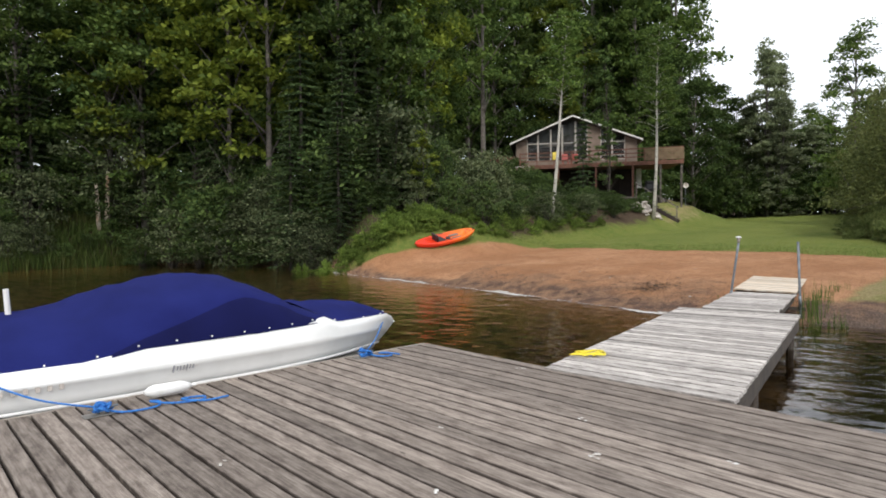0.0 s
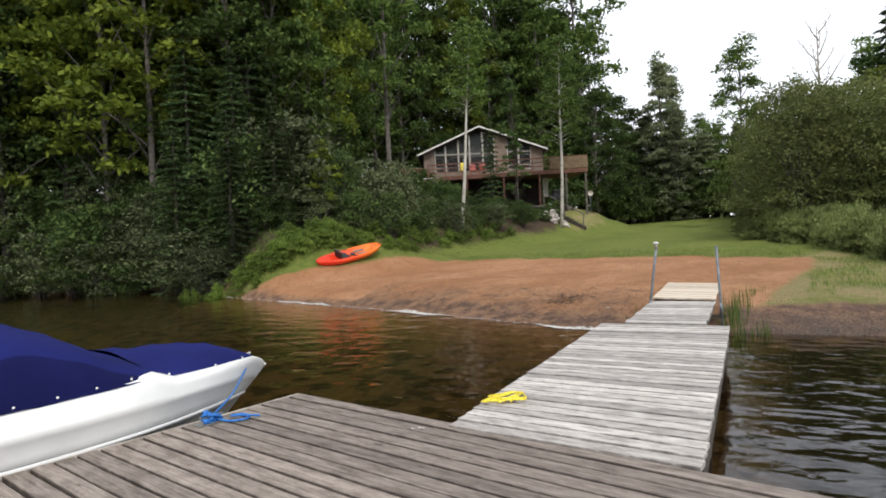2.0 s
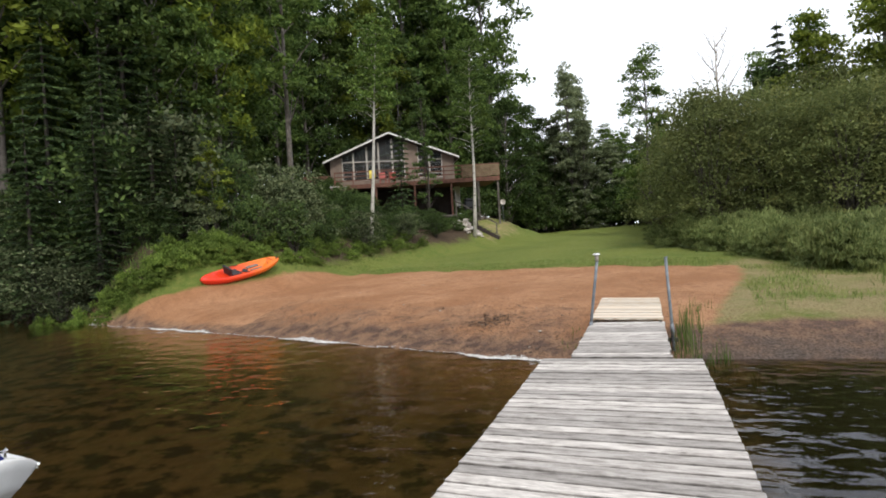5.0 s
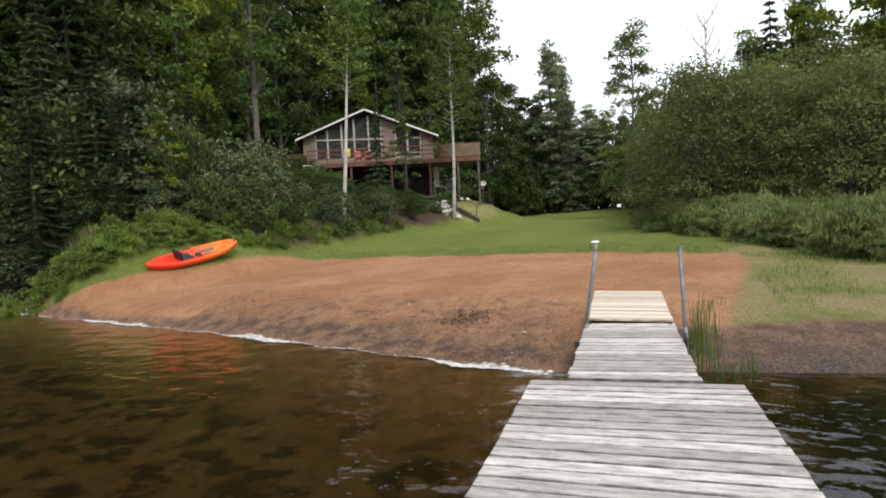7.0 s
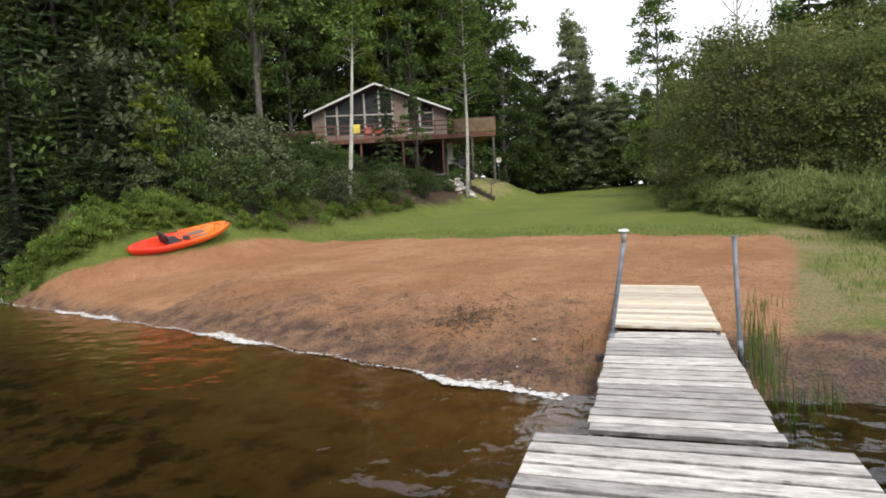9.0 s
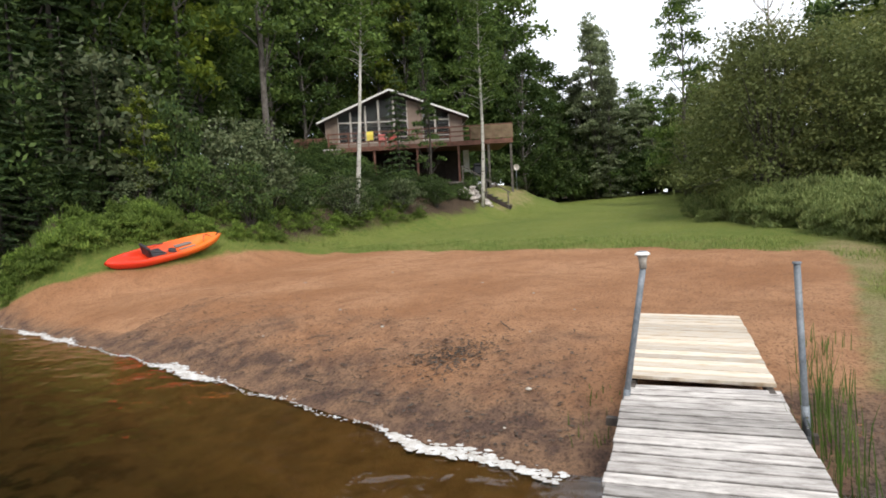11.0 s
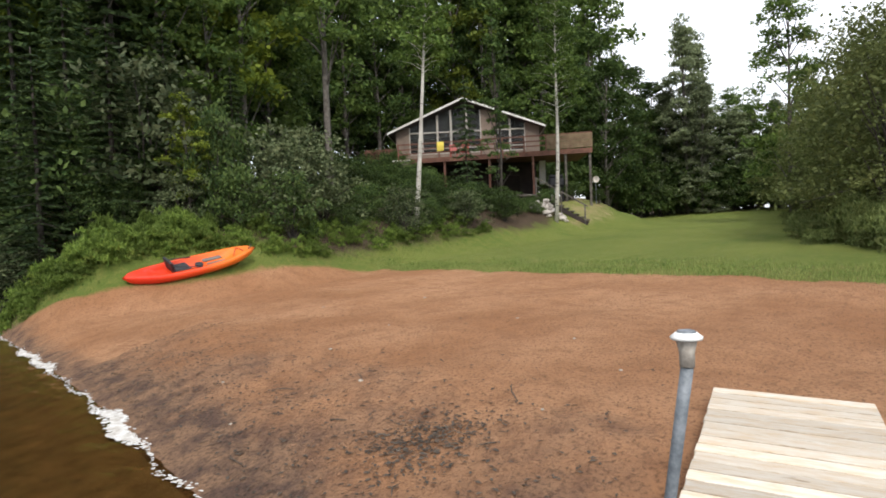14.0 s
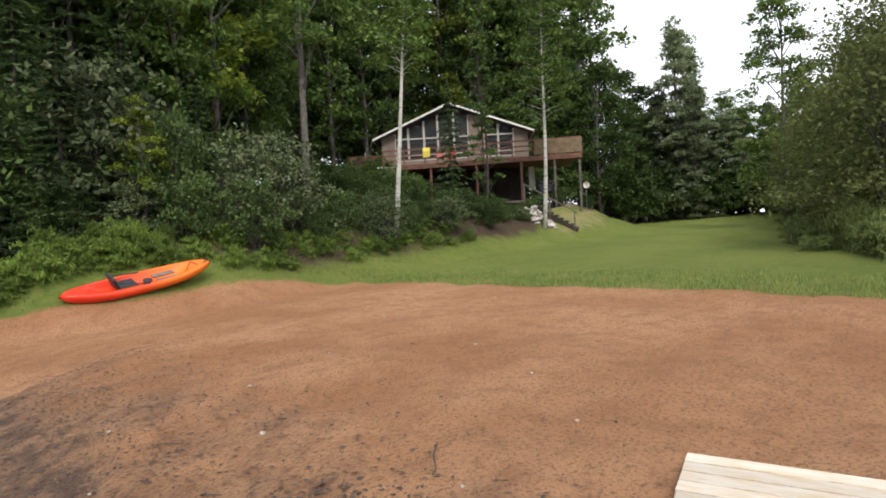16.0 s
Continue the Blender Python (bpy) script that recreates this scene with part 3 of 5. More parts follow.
boat = thing("motorboat", "white motorboat under a navy canvas cover moored at the dock", "boat")
bow_at, stern_dir = Vector((0.98, 3.5, WATER)), Vector((-0.975, 0.222, 0))
boat.matrix_world = Matrix.Translation(bow_at + stern_dir * BL) @ Matrix.Rotation(math.atan2(-stern_dir.y, -stern_dir.x), 4, "Z")
ST = [0, 0.15, 0.5, 1, 1.3, 1.55, 1.75, 2.2, 2.6, 3, 3.3, 3.45, 3.55, 3.65, 3.75, 4.0, 4.25, 4.5, 4.65, 4.8, 4.9, 4.97, 5.03, 5.08, 5.1]


def side(s, profile):
    b, g, g0 = beam_at(s), gunwale(s), 0.77 - 0.24 * (s / BL) ** 9
    return [(s - (1 - zf) * 0.6 * (s / BL) ** 4, b * bf + off, g0 * zf + zo + (g - g0) * min(max((zf - 0.8) / 0.16, 0), 1)) for bf, off, zf, zo in profile]


def both(s, profile):
    r = side(s, profile)
    return [(x, -y, z) for x, y, z in r] + [(x, y, z) for x, y, z in r[::-1]]


HULL = [(0.92, 0, 0.50, 0.0), (0.96, 0.0, 0.54, 0.0), (0.98, 0.012, 0.66, 0), (0.99, 0.012, 0.78, 0), (1.0, 0.022, 0.81, 0), (1.0, 0.012, 0.84, 0), (0.985, 0.01, 0.93, 0), (0.96, 0, 1.0, 0), (0.9, -0.01, 1.02, 0), (0.8, -0.02, 1.0, 0.0)]
bm = loft([both(s, HULL[:]) for s in ST])
part("hull", bm, M["gelcoat"], boat, "", True)
bm = loft([both(s, [(0.02, 0, -0.3, 0), (0.55, 0, -0.15, 0), (0.8, 0, 0.1, 0), (0.925, 0, 0.505, 0)])[::-1] for s in ST])
part("bottom", bm, M["hull_dark"], boat, "grey hull bottom", True)
bm = loft([[(0, -0.95, 0.1), (0, -1.0, 0.78), (0, 1.0, 0.78), (0, 0.95, 0.1)], [(-0.02, -0.93, 0.0), (-0.02, -0.98, 0.76), (-0.02, 0.98, 0.76), (-0.02, 0.93, 0.0)]], None, True)
bm.faces.new([bm.verts.new(p) for p in ((-0.02, -0.93, 0.0), (-0.02, -0.98, 0.76), (-0.02, 0.98, 0.76), (-0.02, 0.93, 0.0))])
part("transom", bm, M["gelcoat"], boat)
part("swim_platform", box((0.5, 1.7, 0.09), (-0.24, 0, 0.34), 0.03), M["gelcoat"], boat)
part("foredeck", loft([[(s, beam_at(s) * f, gunwale(s) - 0.03 + 0.02 * (1 - f * f)) for f in (-0.82, -0.4, 0, 0.4, 0.82)] for s in ST]), M["gelcoat"], boat, "", True)
part("rub_rail", loft([[(x, -y - 0.004, z) for x, y, z in side(s, [(0.955, 0.012, 0.535, 0), (0.96, 0.03, 0.55, 0), (0.965, 0.03, 0.57, 0), (0.975, 0.012, 0.585, 0)])] for s in ST[:-1]]), M["white_plastic"], boat, "", True)


def cover_at(s, f, peak, w, box_):
    """Canvas cross-section: f from -1 to 1 across; box_ makes the sides stand up."""
    a = abs(f)
    tent = (1 - a ** 1.6) ** 0.9
    slab = (1 - a ** 7.0) * (1 - 0.22 * a * a)
    sag = 0.010 * math.sin(9 * s + 4 * f) + 0.006 * math.sin(23 * s - 7 * f)
    return (s, beam_at(s) * w * f, gunwale(s) + 0.02 + peak * (tent * (1 - box_) + slab * box_) + sag * (1 - f * f) - 0.05 * a ** 8)


S1 = np.linspace(0.25, 3.6, 44)
P1 = np.interp(S1, [0.25, 0.4, 0.9, 1.5, 2.1, 2.45, 2.75, 3.1, 3.4, 3.6], [0.10, 0.24, 0.31, 0.39, 0.49, 0.51, 0.47, 0.30, 0.12, 0.04])
B1 = np.interp(S1, [1.2, 1.7, 2.6, 3.1, 3.5], [0.0, 0.35, 0.85, 0.9, 0.3])
fs = np.concatenate([-1 + 0.5 * np.linspace(0, 1, 14) ** 1.6, np.linspace(-0.45, 0.45, 13), 1 - 0.5 * np.linspace(1, 0, 14) ** 1.6])
bm = loft([[cover_at(s, f, p, 0.97, q) for f in fs] for s, p, q in zip(S1, P1, B1)])
part("cockpit_cover", bm, M["canvas"], boat, "navy canvas cockpit cover", True)
# added sheet below the crease, carries the cover's side shade in its colour
S3 = np.linspace(1.5, 3.42, 22)
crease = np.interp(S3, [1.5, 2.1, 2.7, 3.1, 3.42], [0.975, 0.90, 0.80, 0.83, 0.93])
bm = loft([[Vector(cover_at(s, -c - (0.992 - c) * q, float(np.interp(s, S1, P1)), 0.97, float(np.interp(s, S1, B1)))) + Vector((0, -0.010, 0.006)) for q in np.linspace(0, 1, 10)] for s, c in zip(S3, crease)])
part("side_panel", bm, M["shaded_canvas"], boat, "darker navy sheet for the shade on the cover's side", True)
S2 = np.linspace(3.55, 4.84, 14)
P2 = np.interp(S2, [3.55, 3.7, 4.0, 4.5, 4.84], [0.08, 0.14, 0.17, 0.11, 0.02])
bm = loft([[cover_at(s, f, p, 0.9, 0.0) for f in fs] for s, p in zip(S2, P2)])
part("bow_cover", bm, M["canvas"], boat, "navy canvas bow cover", True)
snap = mesh_of("snap", [(0.009 * math.cos(a), 0.0, 0.009 * math.sin(a)) for a in [math.tau * i / 8 for i in range(8)]] + [(0, -0.01, 0)], [(i, (i + 1) % 8, 8) for i in range(8)], M["white_plastic"])
for s in [0.35, 0.7, 1.05, 1.4, 1.7, 2.0, 2.3, 2.6, 2.85, 3.1, 3.35, 3.7, 4.2, 4.6]:
    ob = part("snap", snap, None, boat)
    x, y, z = cover_at(s, -0.985, 0, 0.97 if s < 3.6 else 0.9, 0)
    ob.location = (x, y - 0.012, z + 0.05)
part("bow_light", tube([(4.9, 0, 0.58), (4.9, 0, 0.675), (4.93, 0, 0.69)], [0.03, 0.026, 0.015], 10), M["chrome"], boat)
part("bow_handle", rope_mesh([(4.74, -0.12, 0.64), (4.77, -0.12, 0.70), (4.83, -0.1, 0.69), (4.86, -0.09, 0.61)], 0.009), M["chrome"], boat)
part("stern_light_pole", tube([(0.95, -0.1, 0.9), (0.93, -0.1, 1.28)], 0.022, 10), M["white_plastic"], boat)
part("stern_pod", box((0.5, 0.42, 0.22), (0.75, 0.86, 0.84), 0.07), M["gelcoat"], boat)
part("vent_badge", tube([(3.05, -0.99, 0.60), (3.05, -1.03, 0.60)], [0.055, 0.045], 16), M["white_plastic"], boat)
xs = 1.95
for w, h, g in ((0.014, 0.06, 0.032), (0.010, 0.035, 0.026), (0.010, 0.035, 0.026), (0.010, 0.035, 0.026), (0.010, 0.055, 0.026), (0.010, 0.035, 0.026), (0.012, 0.035, 0.03)):
    part("name_mark", box((w, 0.006, h), (xs, -beam_at(xs) - 0.02, 0.60), 0.001, Matrix.Rotation(0.25, 4, "Y")), M["grey_ink"], boat)
    xs += g
for i in range(9):
    part("number_mark", box((0.03, 0.006, 0.05), (0.55 + i * 0.075, -beam_at(0.55 + i * 0.075) - 0.012, 0.60), 0.001), M["stone"], boat)


# ---- kayak ----
K0, K1 = Vector((13.60, 12.95, 0.0)), Vector((16.85, 12.20, 0.0))
K0.z, K1.z = 0.50, 1.06
kx = K1 - K0
KL = kx.length
kay = thing("kayak", "orange and red sit-on-top kayak resting on the grassy bank", "kayak")
kay.matrix_world = Matrix.Translation(K0) @ kx.to_track_quat("X", "Z").to_matrix().to_4x4() @ Matrix.Rotation(radians(24), 4, "X")
SK = np.linspace(0, 1, 22)


def ksec(t):
    w = 0.38 * (1 - abs(2 * t - 1) ** 2.6) ** 0.75
    rise = 0.13 * abs(2 * t - 1) ** 3
    d = 0.30 * (1 - abs(2 * t - 1) ** 6) ** 0.5
    well = -0.10 if 0.2 < t < 0.8 else 0.0
    prof = [(0, -d * 0.55), (0.5, -d * 0.5), (0.85, -d * 0.25), (1.0, 0.02), (0.97, d * 0.32), (0.88, d * 0.4), (0.66, d * 0.38), (0.6, d * 0.38 + well), (0, d * 0.36 + well)]
    r = [(t * KL, w * a, b + rise + 0.1) for a, b in prof]
    return [(x, -y, z) for x, y, z in r] + [(x, y, z) for x, y, z in r[::-1][1:-1]]


bm = loft([ksec(t) for t in SK], None, True)
part("hull", bm, M["kayak"], kay, "red hull fading to orange", True)
part("seat", box((0.42, 0.4, 0.05), (KL * 0.40, 0, 0.16), 0.02), M["black"], kay, "black padded seat")
part("backrest", box((0.07, 0.4, 0.34), (KL * 0.32, 0, 0.30), 0.025, Matrix.Rotation(-0.35, 4, "Y")), M["black"], kay, "black folding backrest")
for sy in (-1, 1):
    part("strap", beam((KL * 0.33, sy * 0.2, 0.34), (KL * 0.52, sy * 0.3, 0.22), 0.03, 0.012), M["black"], kay)
    part("footwell", box((0.5, 0.13, 0.03), (KL * 0.66, sy * 0.12, 0.135), 0.01), M["hull_dark"], kay)
part("hatch", tube([(KL * 0.54, 0, 0.12), (KL * 0.54, 0, 0.15)], 0.1, 16), M["black"], kay, "round black hatch")
part("carry_handle", rope_mesh([(KL * 0.93, -0.05, 0.27), (KL * 0.95, -0.05, 0.31), (KL * 0.97, 0.05, 0.31), (KL * 0.985, 0.05, 0.29)], 0.012), M["black"], kay)
part("bow_cord", rope_mesh([(KL * 0.78, -0.2, 0.25), (KL * 0.86, 0.12, 0.27), (KL * 0.88, -0.1, 0.28)], 0.01), M["red_cloth"], kay)


# ---- house ----
HM = Matrix.Translation((43.35, 18.65, 0)) @ Matrix.Rotation(math.atan2(-0.903, 0.431), 4, "Z")
house = thing("cottage", "tan wood cottage with a glazed gable above a dark basement", "house", HM)
FL, EV, RZ, RX = 6.35, 8.55, 10.42, -0.25
HWL, HWR, DEEP = -4.98, 5.02, 9.0


def roof_z(x):
    return EV + (RZ - EV) * (1 - abs(x - RX) / ((RX - HWL) if x < RX else (HWR - RX)))


# gable front with openings cut as strips
MULL = [-4.05, -3.13, -2.05, -1.1, 0.0, 1.0, 2.05, 3.0, 4.05]
SILL, BAR = 6.95, 8.45


def gable_strip(bm, x0, x1, z0, z1a, z1b, y0, y1):
    vs = [bm.verts.new(p) for y in (y0, y1) for p in ((x0, y, z0), (x1, y, z0), (x1, y, z1b), (x0, y, z1a))]
    for f in ((0, 1, 2, 3), (7, 6, 5, 4), (0, 4, 5, 1), (1, 5, 6, 2), (2, 6, 7, 3), (3, 7, 4, 0)):
        bm.faces.new([vs[i] for i in f])


bm = bmesh.new()
gable_strip(bm, HWL, MULL[0], FL, roof_z(HWL), roof_z(MULL[0]), 0, 0.16)
gable_strip(bm, MULL[-1], HWR, FL, roof_z(MULL[-1]), roof_z(HWR), 0, 0.16)
gable_strip(bm, MULL[0], MULL[-1], FL, SILL, SILL, 0, 0.16)
gable_strip(bm, MULL[5], MULL[6], SILL, roof_z(MULL[5]), roof_z(MULL[6]), 0, 0.16)
part("front_wall", bm, M["siding"], house)
bm = bmesh.new()
for x in (HWL + 0.08, HWR - 0.08):
    part("side_wall", box((0.16, DEEP - 0.2, EV - FL), (x, DEEP / 2 + 0.1, (EV + FL) / 2)), M["siding"], house)
gable_strip(bm, HWL, RX, FL, roof_z(HWL), RZ, DEEP - 0.1, DEEP)
gable_strip(bm, RX, HWR, FL, RZ, roof_z(HWR), DEEP - 0.1, DEEP)
part("back_wall", bm, M["siding"], house)
part("floor_slab", box((10.0, DEEP, 0.2), (0.02, DEEP / 2, FL - 0.12)), M["interior"], house)
part("inner_wall", box((9.6, 0.1, 2.4), (0, 4.5, FL + 1.2)), M["interior"], house, "dim room wall behind the glass")
# the dark under the deck is put into this wall's colour
part("basement", box((9.6, DEEP - 0.8, 5.0), (0.02, DEEP / 2 + 0.5, FL - 2.75)), M["shade_brown"], house, "dark brown basement wall, deck shade in its colour")
part("basement_door", box((0.95, 0.06, 2.0), (3.1, 0.06, 4.2), 0.01), M["interior"], house)
part("white_post_panel", box((0.42, 0.08, 1.65), (5.15, 0.0, 5.35), 0.01), M["white_paint"], house, "white painted panel beside the basement")
for i, (a, b) in enumerate(zip(MULL, MULL[1:])):
    if i == 5:
        continue
    win = new("window")
    win.parent = house
    bm = bmesh.new()
    for x in (a + 0.035, b - 0.035):
        gable_strip(bm, x - 0.033, x + 0.033, SILL, roof_z(x - 0.033) - 0.1, roof_z(x + 0.033) - 0.1, -0.03, 0.1)
    for z in (SILL + 0.04, BAR):
        if z < min(roof_z(a), roof_z(b)):
            box((b - a - 0.15, 0.11, 0.09), ((a + b) / 2, 0.035, z), 0, None, bm)
    box((b - a - 0.15, 0.1, 0.06), ((a + b) / 2, 0.035, SILL + 0.38), 0, None, bm)
    part("frame", bm, M["window_paint"], win, "off-white frame")
    bm = bmesh.new()
    gable_strip(bm, a + 0.07, b - 0.07, SILL + 0.08, roof_z(a) - 0.12, roof_z(b) - 0.12, 0.05, 0.062)
    part("pane", bm, M["glass"], win)

roof = new("roof")
roof.parent = house
OV = 0.55
for sgn, xe in ((-1, HWL - 0.5), (1, HWR + 0.35)):
    ze = roof_z(HWL) - 0.2 if sgn < 0 else roof_z(HWR) - 0.14
    bm = bmesh.new()
    d = Vector((RX - xe, 0, RZ + 0.12 - ze))
    vs = []
    for y in (-OV, DEEP + 0.3):
        for x, z in ((xe, ze), (RX, RZ + 0.12)):
            vs += [bm.verts.new((x, y, z)), bm.verts.new((x, y, z + 0.16))]
    for f in ((0, 2, 3, 1), (4, 5, 7, 6), (0, 1, 5, 4), (2, 6, 7, 3), (1, 3, 7, 5), (0, 4, 6, 2)):
        bm.faces.new([vs[j] for j in f])
    part("roof_plane", bm, M["shingle"], roof)
    part("fascia", beam((xe, -OV - 0.02, ze + 0.08), (RX + sgn * 0.01, -OV - 0.02, RZ + 0.2), 0.035, 0.13), M["white_paint"], roof, "white barge board")
    part("eave_board", beam((xe + sgn * 0.02, -OV, ze + 0.07), (xe + sgn * 0.02, DEEP, ze + 0.07), 0.03, 0.17), M["white_paint"], roof)

# deck in front of the gable and past its corner
deck = thing("deck", "red-brown timber deck on tall posts with railing", "deck", HM)
DN = 4.4
EDGE = lambda x: -2.6 - (x + 4.6) * (DN - 2.6) / 12.35
bm = bmesh.new()
vs = [bm.verts.new(p) for z in (FL - 0.22, FL - 0.02) for p in ((-4.6, EDGE(-4.6), z), (7.75, EDGE(7.75), z), (7.75, 1.0, z), (5.2, 1.0, z), (5.2, -0.02, z), (-4.6, -0.02, z))]
bm.faces.new(vs[:6][::-1])
bm.faces.new(vs[6:])
for i in range(6):
    bm.faces.new((vs[i], vs[(i + 1) % 6], vs[6 + (i + 1) % 6], vs[6 + i]))
part("platform", bm, M["redwood"], deck)
bm = bmesh.new()
beam((-4.6, EDGE(-4.6) - 0.03, FL - 0.16), (7.75, EDGE(7.75) - 0.03, FL - 0.16), 0.05, 0.30, bm)
part("fascia", bm, M["redwood"], deck)
for x, zb in ((-4.3, 5.0), (-1.5, 4.4), (1.4, 3.6), (4.15, 2.7), (6.15, 2.9), (7.62, 2.6)):
    part("post", beam((x, EDGE(x) + 0.12, zb - 0.5), (x, EDGE(x) + 0.12, FL - 0.3), 0.14, 0.14), M["redwood" if x < 6 else "bark"], deck)
for x in np.linspace(-4.55, 7.7, 10):
    part("rail_post", beam((x, EDGE(x), FL), (x, EDGE(x), FL + 0.94), 0.09, 0.09), M["redwood"], deck)
for a, b in ((FL + 0.95, 0.06), (FL + 0.62, 0.05), (FL + 0.32, 0.05)):
    part("rail", beam((-4.6, EDGE(-4.6), a), (7.75, EDGE(7.75), a), 0.05, b * 1.6), M["redwood"], deck)
for z in np.linspace(0.12, 0.86, 6):
    part("screen_board", beam((5.0, EDGE(5.0) - 0.05, FL + z), (7.78, EDGE(7.78) - 0.05, FL + z), 0.02, 0.13), M["tanwood"], deck, "tan railing board")
for y0, y1, z in ((EDGE(7.75), 1.0, FL + 0.95), (EDGE(7.75), 1.0, FL + 0.45)):
    part("rail", beam((7.75, y0, z), (7.75, y1, z), 0.05, 0.09), M["redwood"], deck)


def hp(x, y, z):
    return HM @ Vector((x, y, z))


tw = thing("towel", "yellow towel hung over the deck railing", "towel", HM)
bm = bmesh.new()
xs = np.linspace(-1.95, -1.5, 8)
loft([[(x, EDGE(x) - 0.05 - 0.02 * math.sin(9 * x), FL + 0.42 + 0.04 * math.sin(4 * x)), (x, EDGE(x) - 0.06, FL + 0.7), (x, EDGE(x) - 0.05, FL + 0.99), (x, EDGE(x) + 0.06, FL + 1.0), (x, EDGE(x) + 0.07, FL + 0.6)] for x in xs], bm)
part("cloth", bm, M["yellow_cloth"], tw, "", True)


def deck_chair(x, y, mat, label, turn):
    ob = thing("deck_chair", label, "chair", HM @ pose(x, y, FL, 0, 0, turn), "chairs on the deck")
    part("seat", box((0.5, 0.5, 0.04), (0, 0, 0.42), 0.01), mat, ob)
    part("backrest", box((0.5, 0.05, 0.55), (0, 0.26, 0.72), 0.015, Matrix.Rotation(-0.25, 4, "X")), mat, ob)
    for sx in (-0.22, 0.22):
        for sy in (-0.2, 0.2):
            part("leg", beam((sx, sy, 0), (sx, sy, 0.42), 0.04, 0.04), mat, ob)
        part("armrest", box((0.07, 0.5, 0.03), (sx * 1.15, 0.02, 0.62), 0.008), mat, ob)


deck_chair(-0.9, -1.9, M["red_cloth"], "red plastic deck chair behind the railing", 10)
deck_chair(-0.2, -1.8, M["red_cloth"], "red plastic deck chair behind the railing", -15)
deck_chair(5.9, -2.2, M["redwood"], "brown wooden deck chair behind the railing", 30)
deck_chair(6.7, -2.0, M["redwood"], "brown wooden deck chair behind the railing", -30)

fence = thing("fence", "red-brown board fence beside the cottage", "fence", HM)
for i in range(11):
    x = -7.1 + i * 0.2
    part("board", box((0.19, 0.03, 1.0), (x, -0.3, 6.9), 0.004), M["redwood"], fence)
part("rail", box((2.3, 0.05, 0.09), (-6.1, -0.26, 7.2), 0.004), M["redwood"], fence)
for x in (-7.1, -5.1):
    part("post", box((0.1, 0.1, 2.0), (x, -0.24, 6.3), 0.006), M["redwood"], fence)
bench = thing("storage_box", "pale wooden box under the deck corner", "box", HM)
part("body", box((1.1, 0.5, 0.4), (-4.3, -2.9, 6.0), 0.02), M["siding"], bench)
part("lid", box((1.2, 0.56, 0.05), (-4.3, -2.9, 6.22), 0.01), M["white_paint"], bench)

# outdoor stairs down the bank
stairs = thing("outdoor_stairs", "dark timber steps with a handrail down the bank", "stairs", HM)
TOP, BOT, NS = Vector((4.1, -6.1, 3.55)), Vector((6.9, -7.2, 1.75)), 10
for i in range(NS):
    p = TOP.lerp(BOT, (i + 0.5) / NS)
    part("tread", box((0.34, 1.1, 0.05), p, 0.005, Matrix.Rotation(-0.3, 4, "Z")), M["bark"], stairs)
off = Vector((0.16, 0.52, 0))
for s in (-1, 1):
    part("stringer", beam(TOP + off * s - Vector((0, 0, 0.14)), BOT + off * s - Vector((0, 0, 0.14)), 0.06, 0.24), M["shade_brown"], stairs)
for f in (0.02, 0.5, 0.95):
    p = TOP.lerp(BOT, f) - off
    part("rail_post", beam(p - Vector((0, 0, 0.4)), p + Vector((0, 0, 0.9)), 0.07, 0.07), M["bark"], stairs)
part("handrail", beam(TOP - off + Vector((0, 0, 0.92)), BOT - off + Vector((0, 0, 0.85)), 0.06, 0.07), M["bark"], stairs)
land = thing("stair_landing", "grey timber landing at the head of the steps", "deck", HM)
part("platform", box((2.0, 1.8, 0.12), (3.1, -5.6, 3.45), 0.01), M["bark"], land)
for x, y in ((2.2, -6.4), (4.0, -6.4), (2.2, -4.9), (4.0, -4.9)):
    part("post", box((0.1, 0.1, 1.6), (x, y, 2.6)), M["shade_brown"], land)
dish = thing("satellite_dish", "grey satellite dish on a short mast", "dish", HM @ pose(8.15, -3.2, 0))
part("reflector", tube([(0, -0.02, 4.45), (0, -0.05, 4.45), (0, -0.11, 4.45)], [0.03, 0.14, 0.21], 20, None, False), M["stone"], dish, "", True)
part("mast", tube([(0, 0.02, 2.0), (0, 0.02, 4.45)], 0.03, 8), M["steel"], dish)
grill = thing("barbecue", "black covered barbecue under the deck", "barbecue", HM)
part("body", box((1.0, 0.6, 0.6), (5.6, -3.4, 4.35), 0.12), M["black"], grill)
part("lid", box((0.9, 0.55, 0.25), (5.6, -3.4, 4.72), 0.1), M["black"], grill)
for x in (5.2, 6.0):
    part("leg", box((0.08, 0.5, 1.4), (x, -3.4, 3.4), 0.01), M["black"], grill)
ks = random.Random(2)
pile = thing("stone_heap", "heap of pale stones at the foot of the bank", "stones", HM, kind="stuff")
bm = bmesh.new()
for i in range(110):
    a, r = ks.uniform(0, math.tau), ks.random() ** 0.6
    x, y = 4.35 + 1.25 * r * math.cos(a), -8.0 + 0.7 * r * math.sin(a)
    w = hp(x, y, 0)
    z = gz(w.x, w.y) + 0.75 * (1 - r) * ks.random() + 0.05
    s = ks.uniform(0.07, 0.17)
    g = bmesh.ops.create_icosphere(bm, subdivisions=1, radius=s)["verts"]
    for vv in g:
        vv.co *= ks.uniform(0.7, 1.2)
    bmesh.ops.transform(bm, matrix=Matrix.Translation((x, y, z)) @ Matrix.Rotation(ks.uniform(0, 3), 4, "Z") @ Matrix.Diagonal((1.3, 0.9, 0.7, 1)), verts=g)
part("stones", bm, M["stone"], pile)


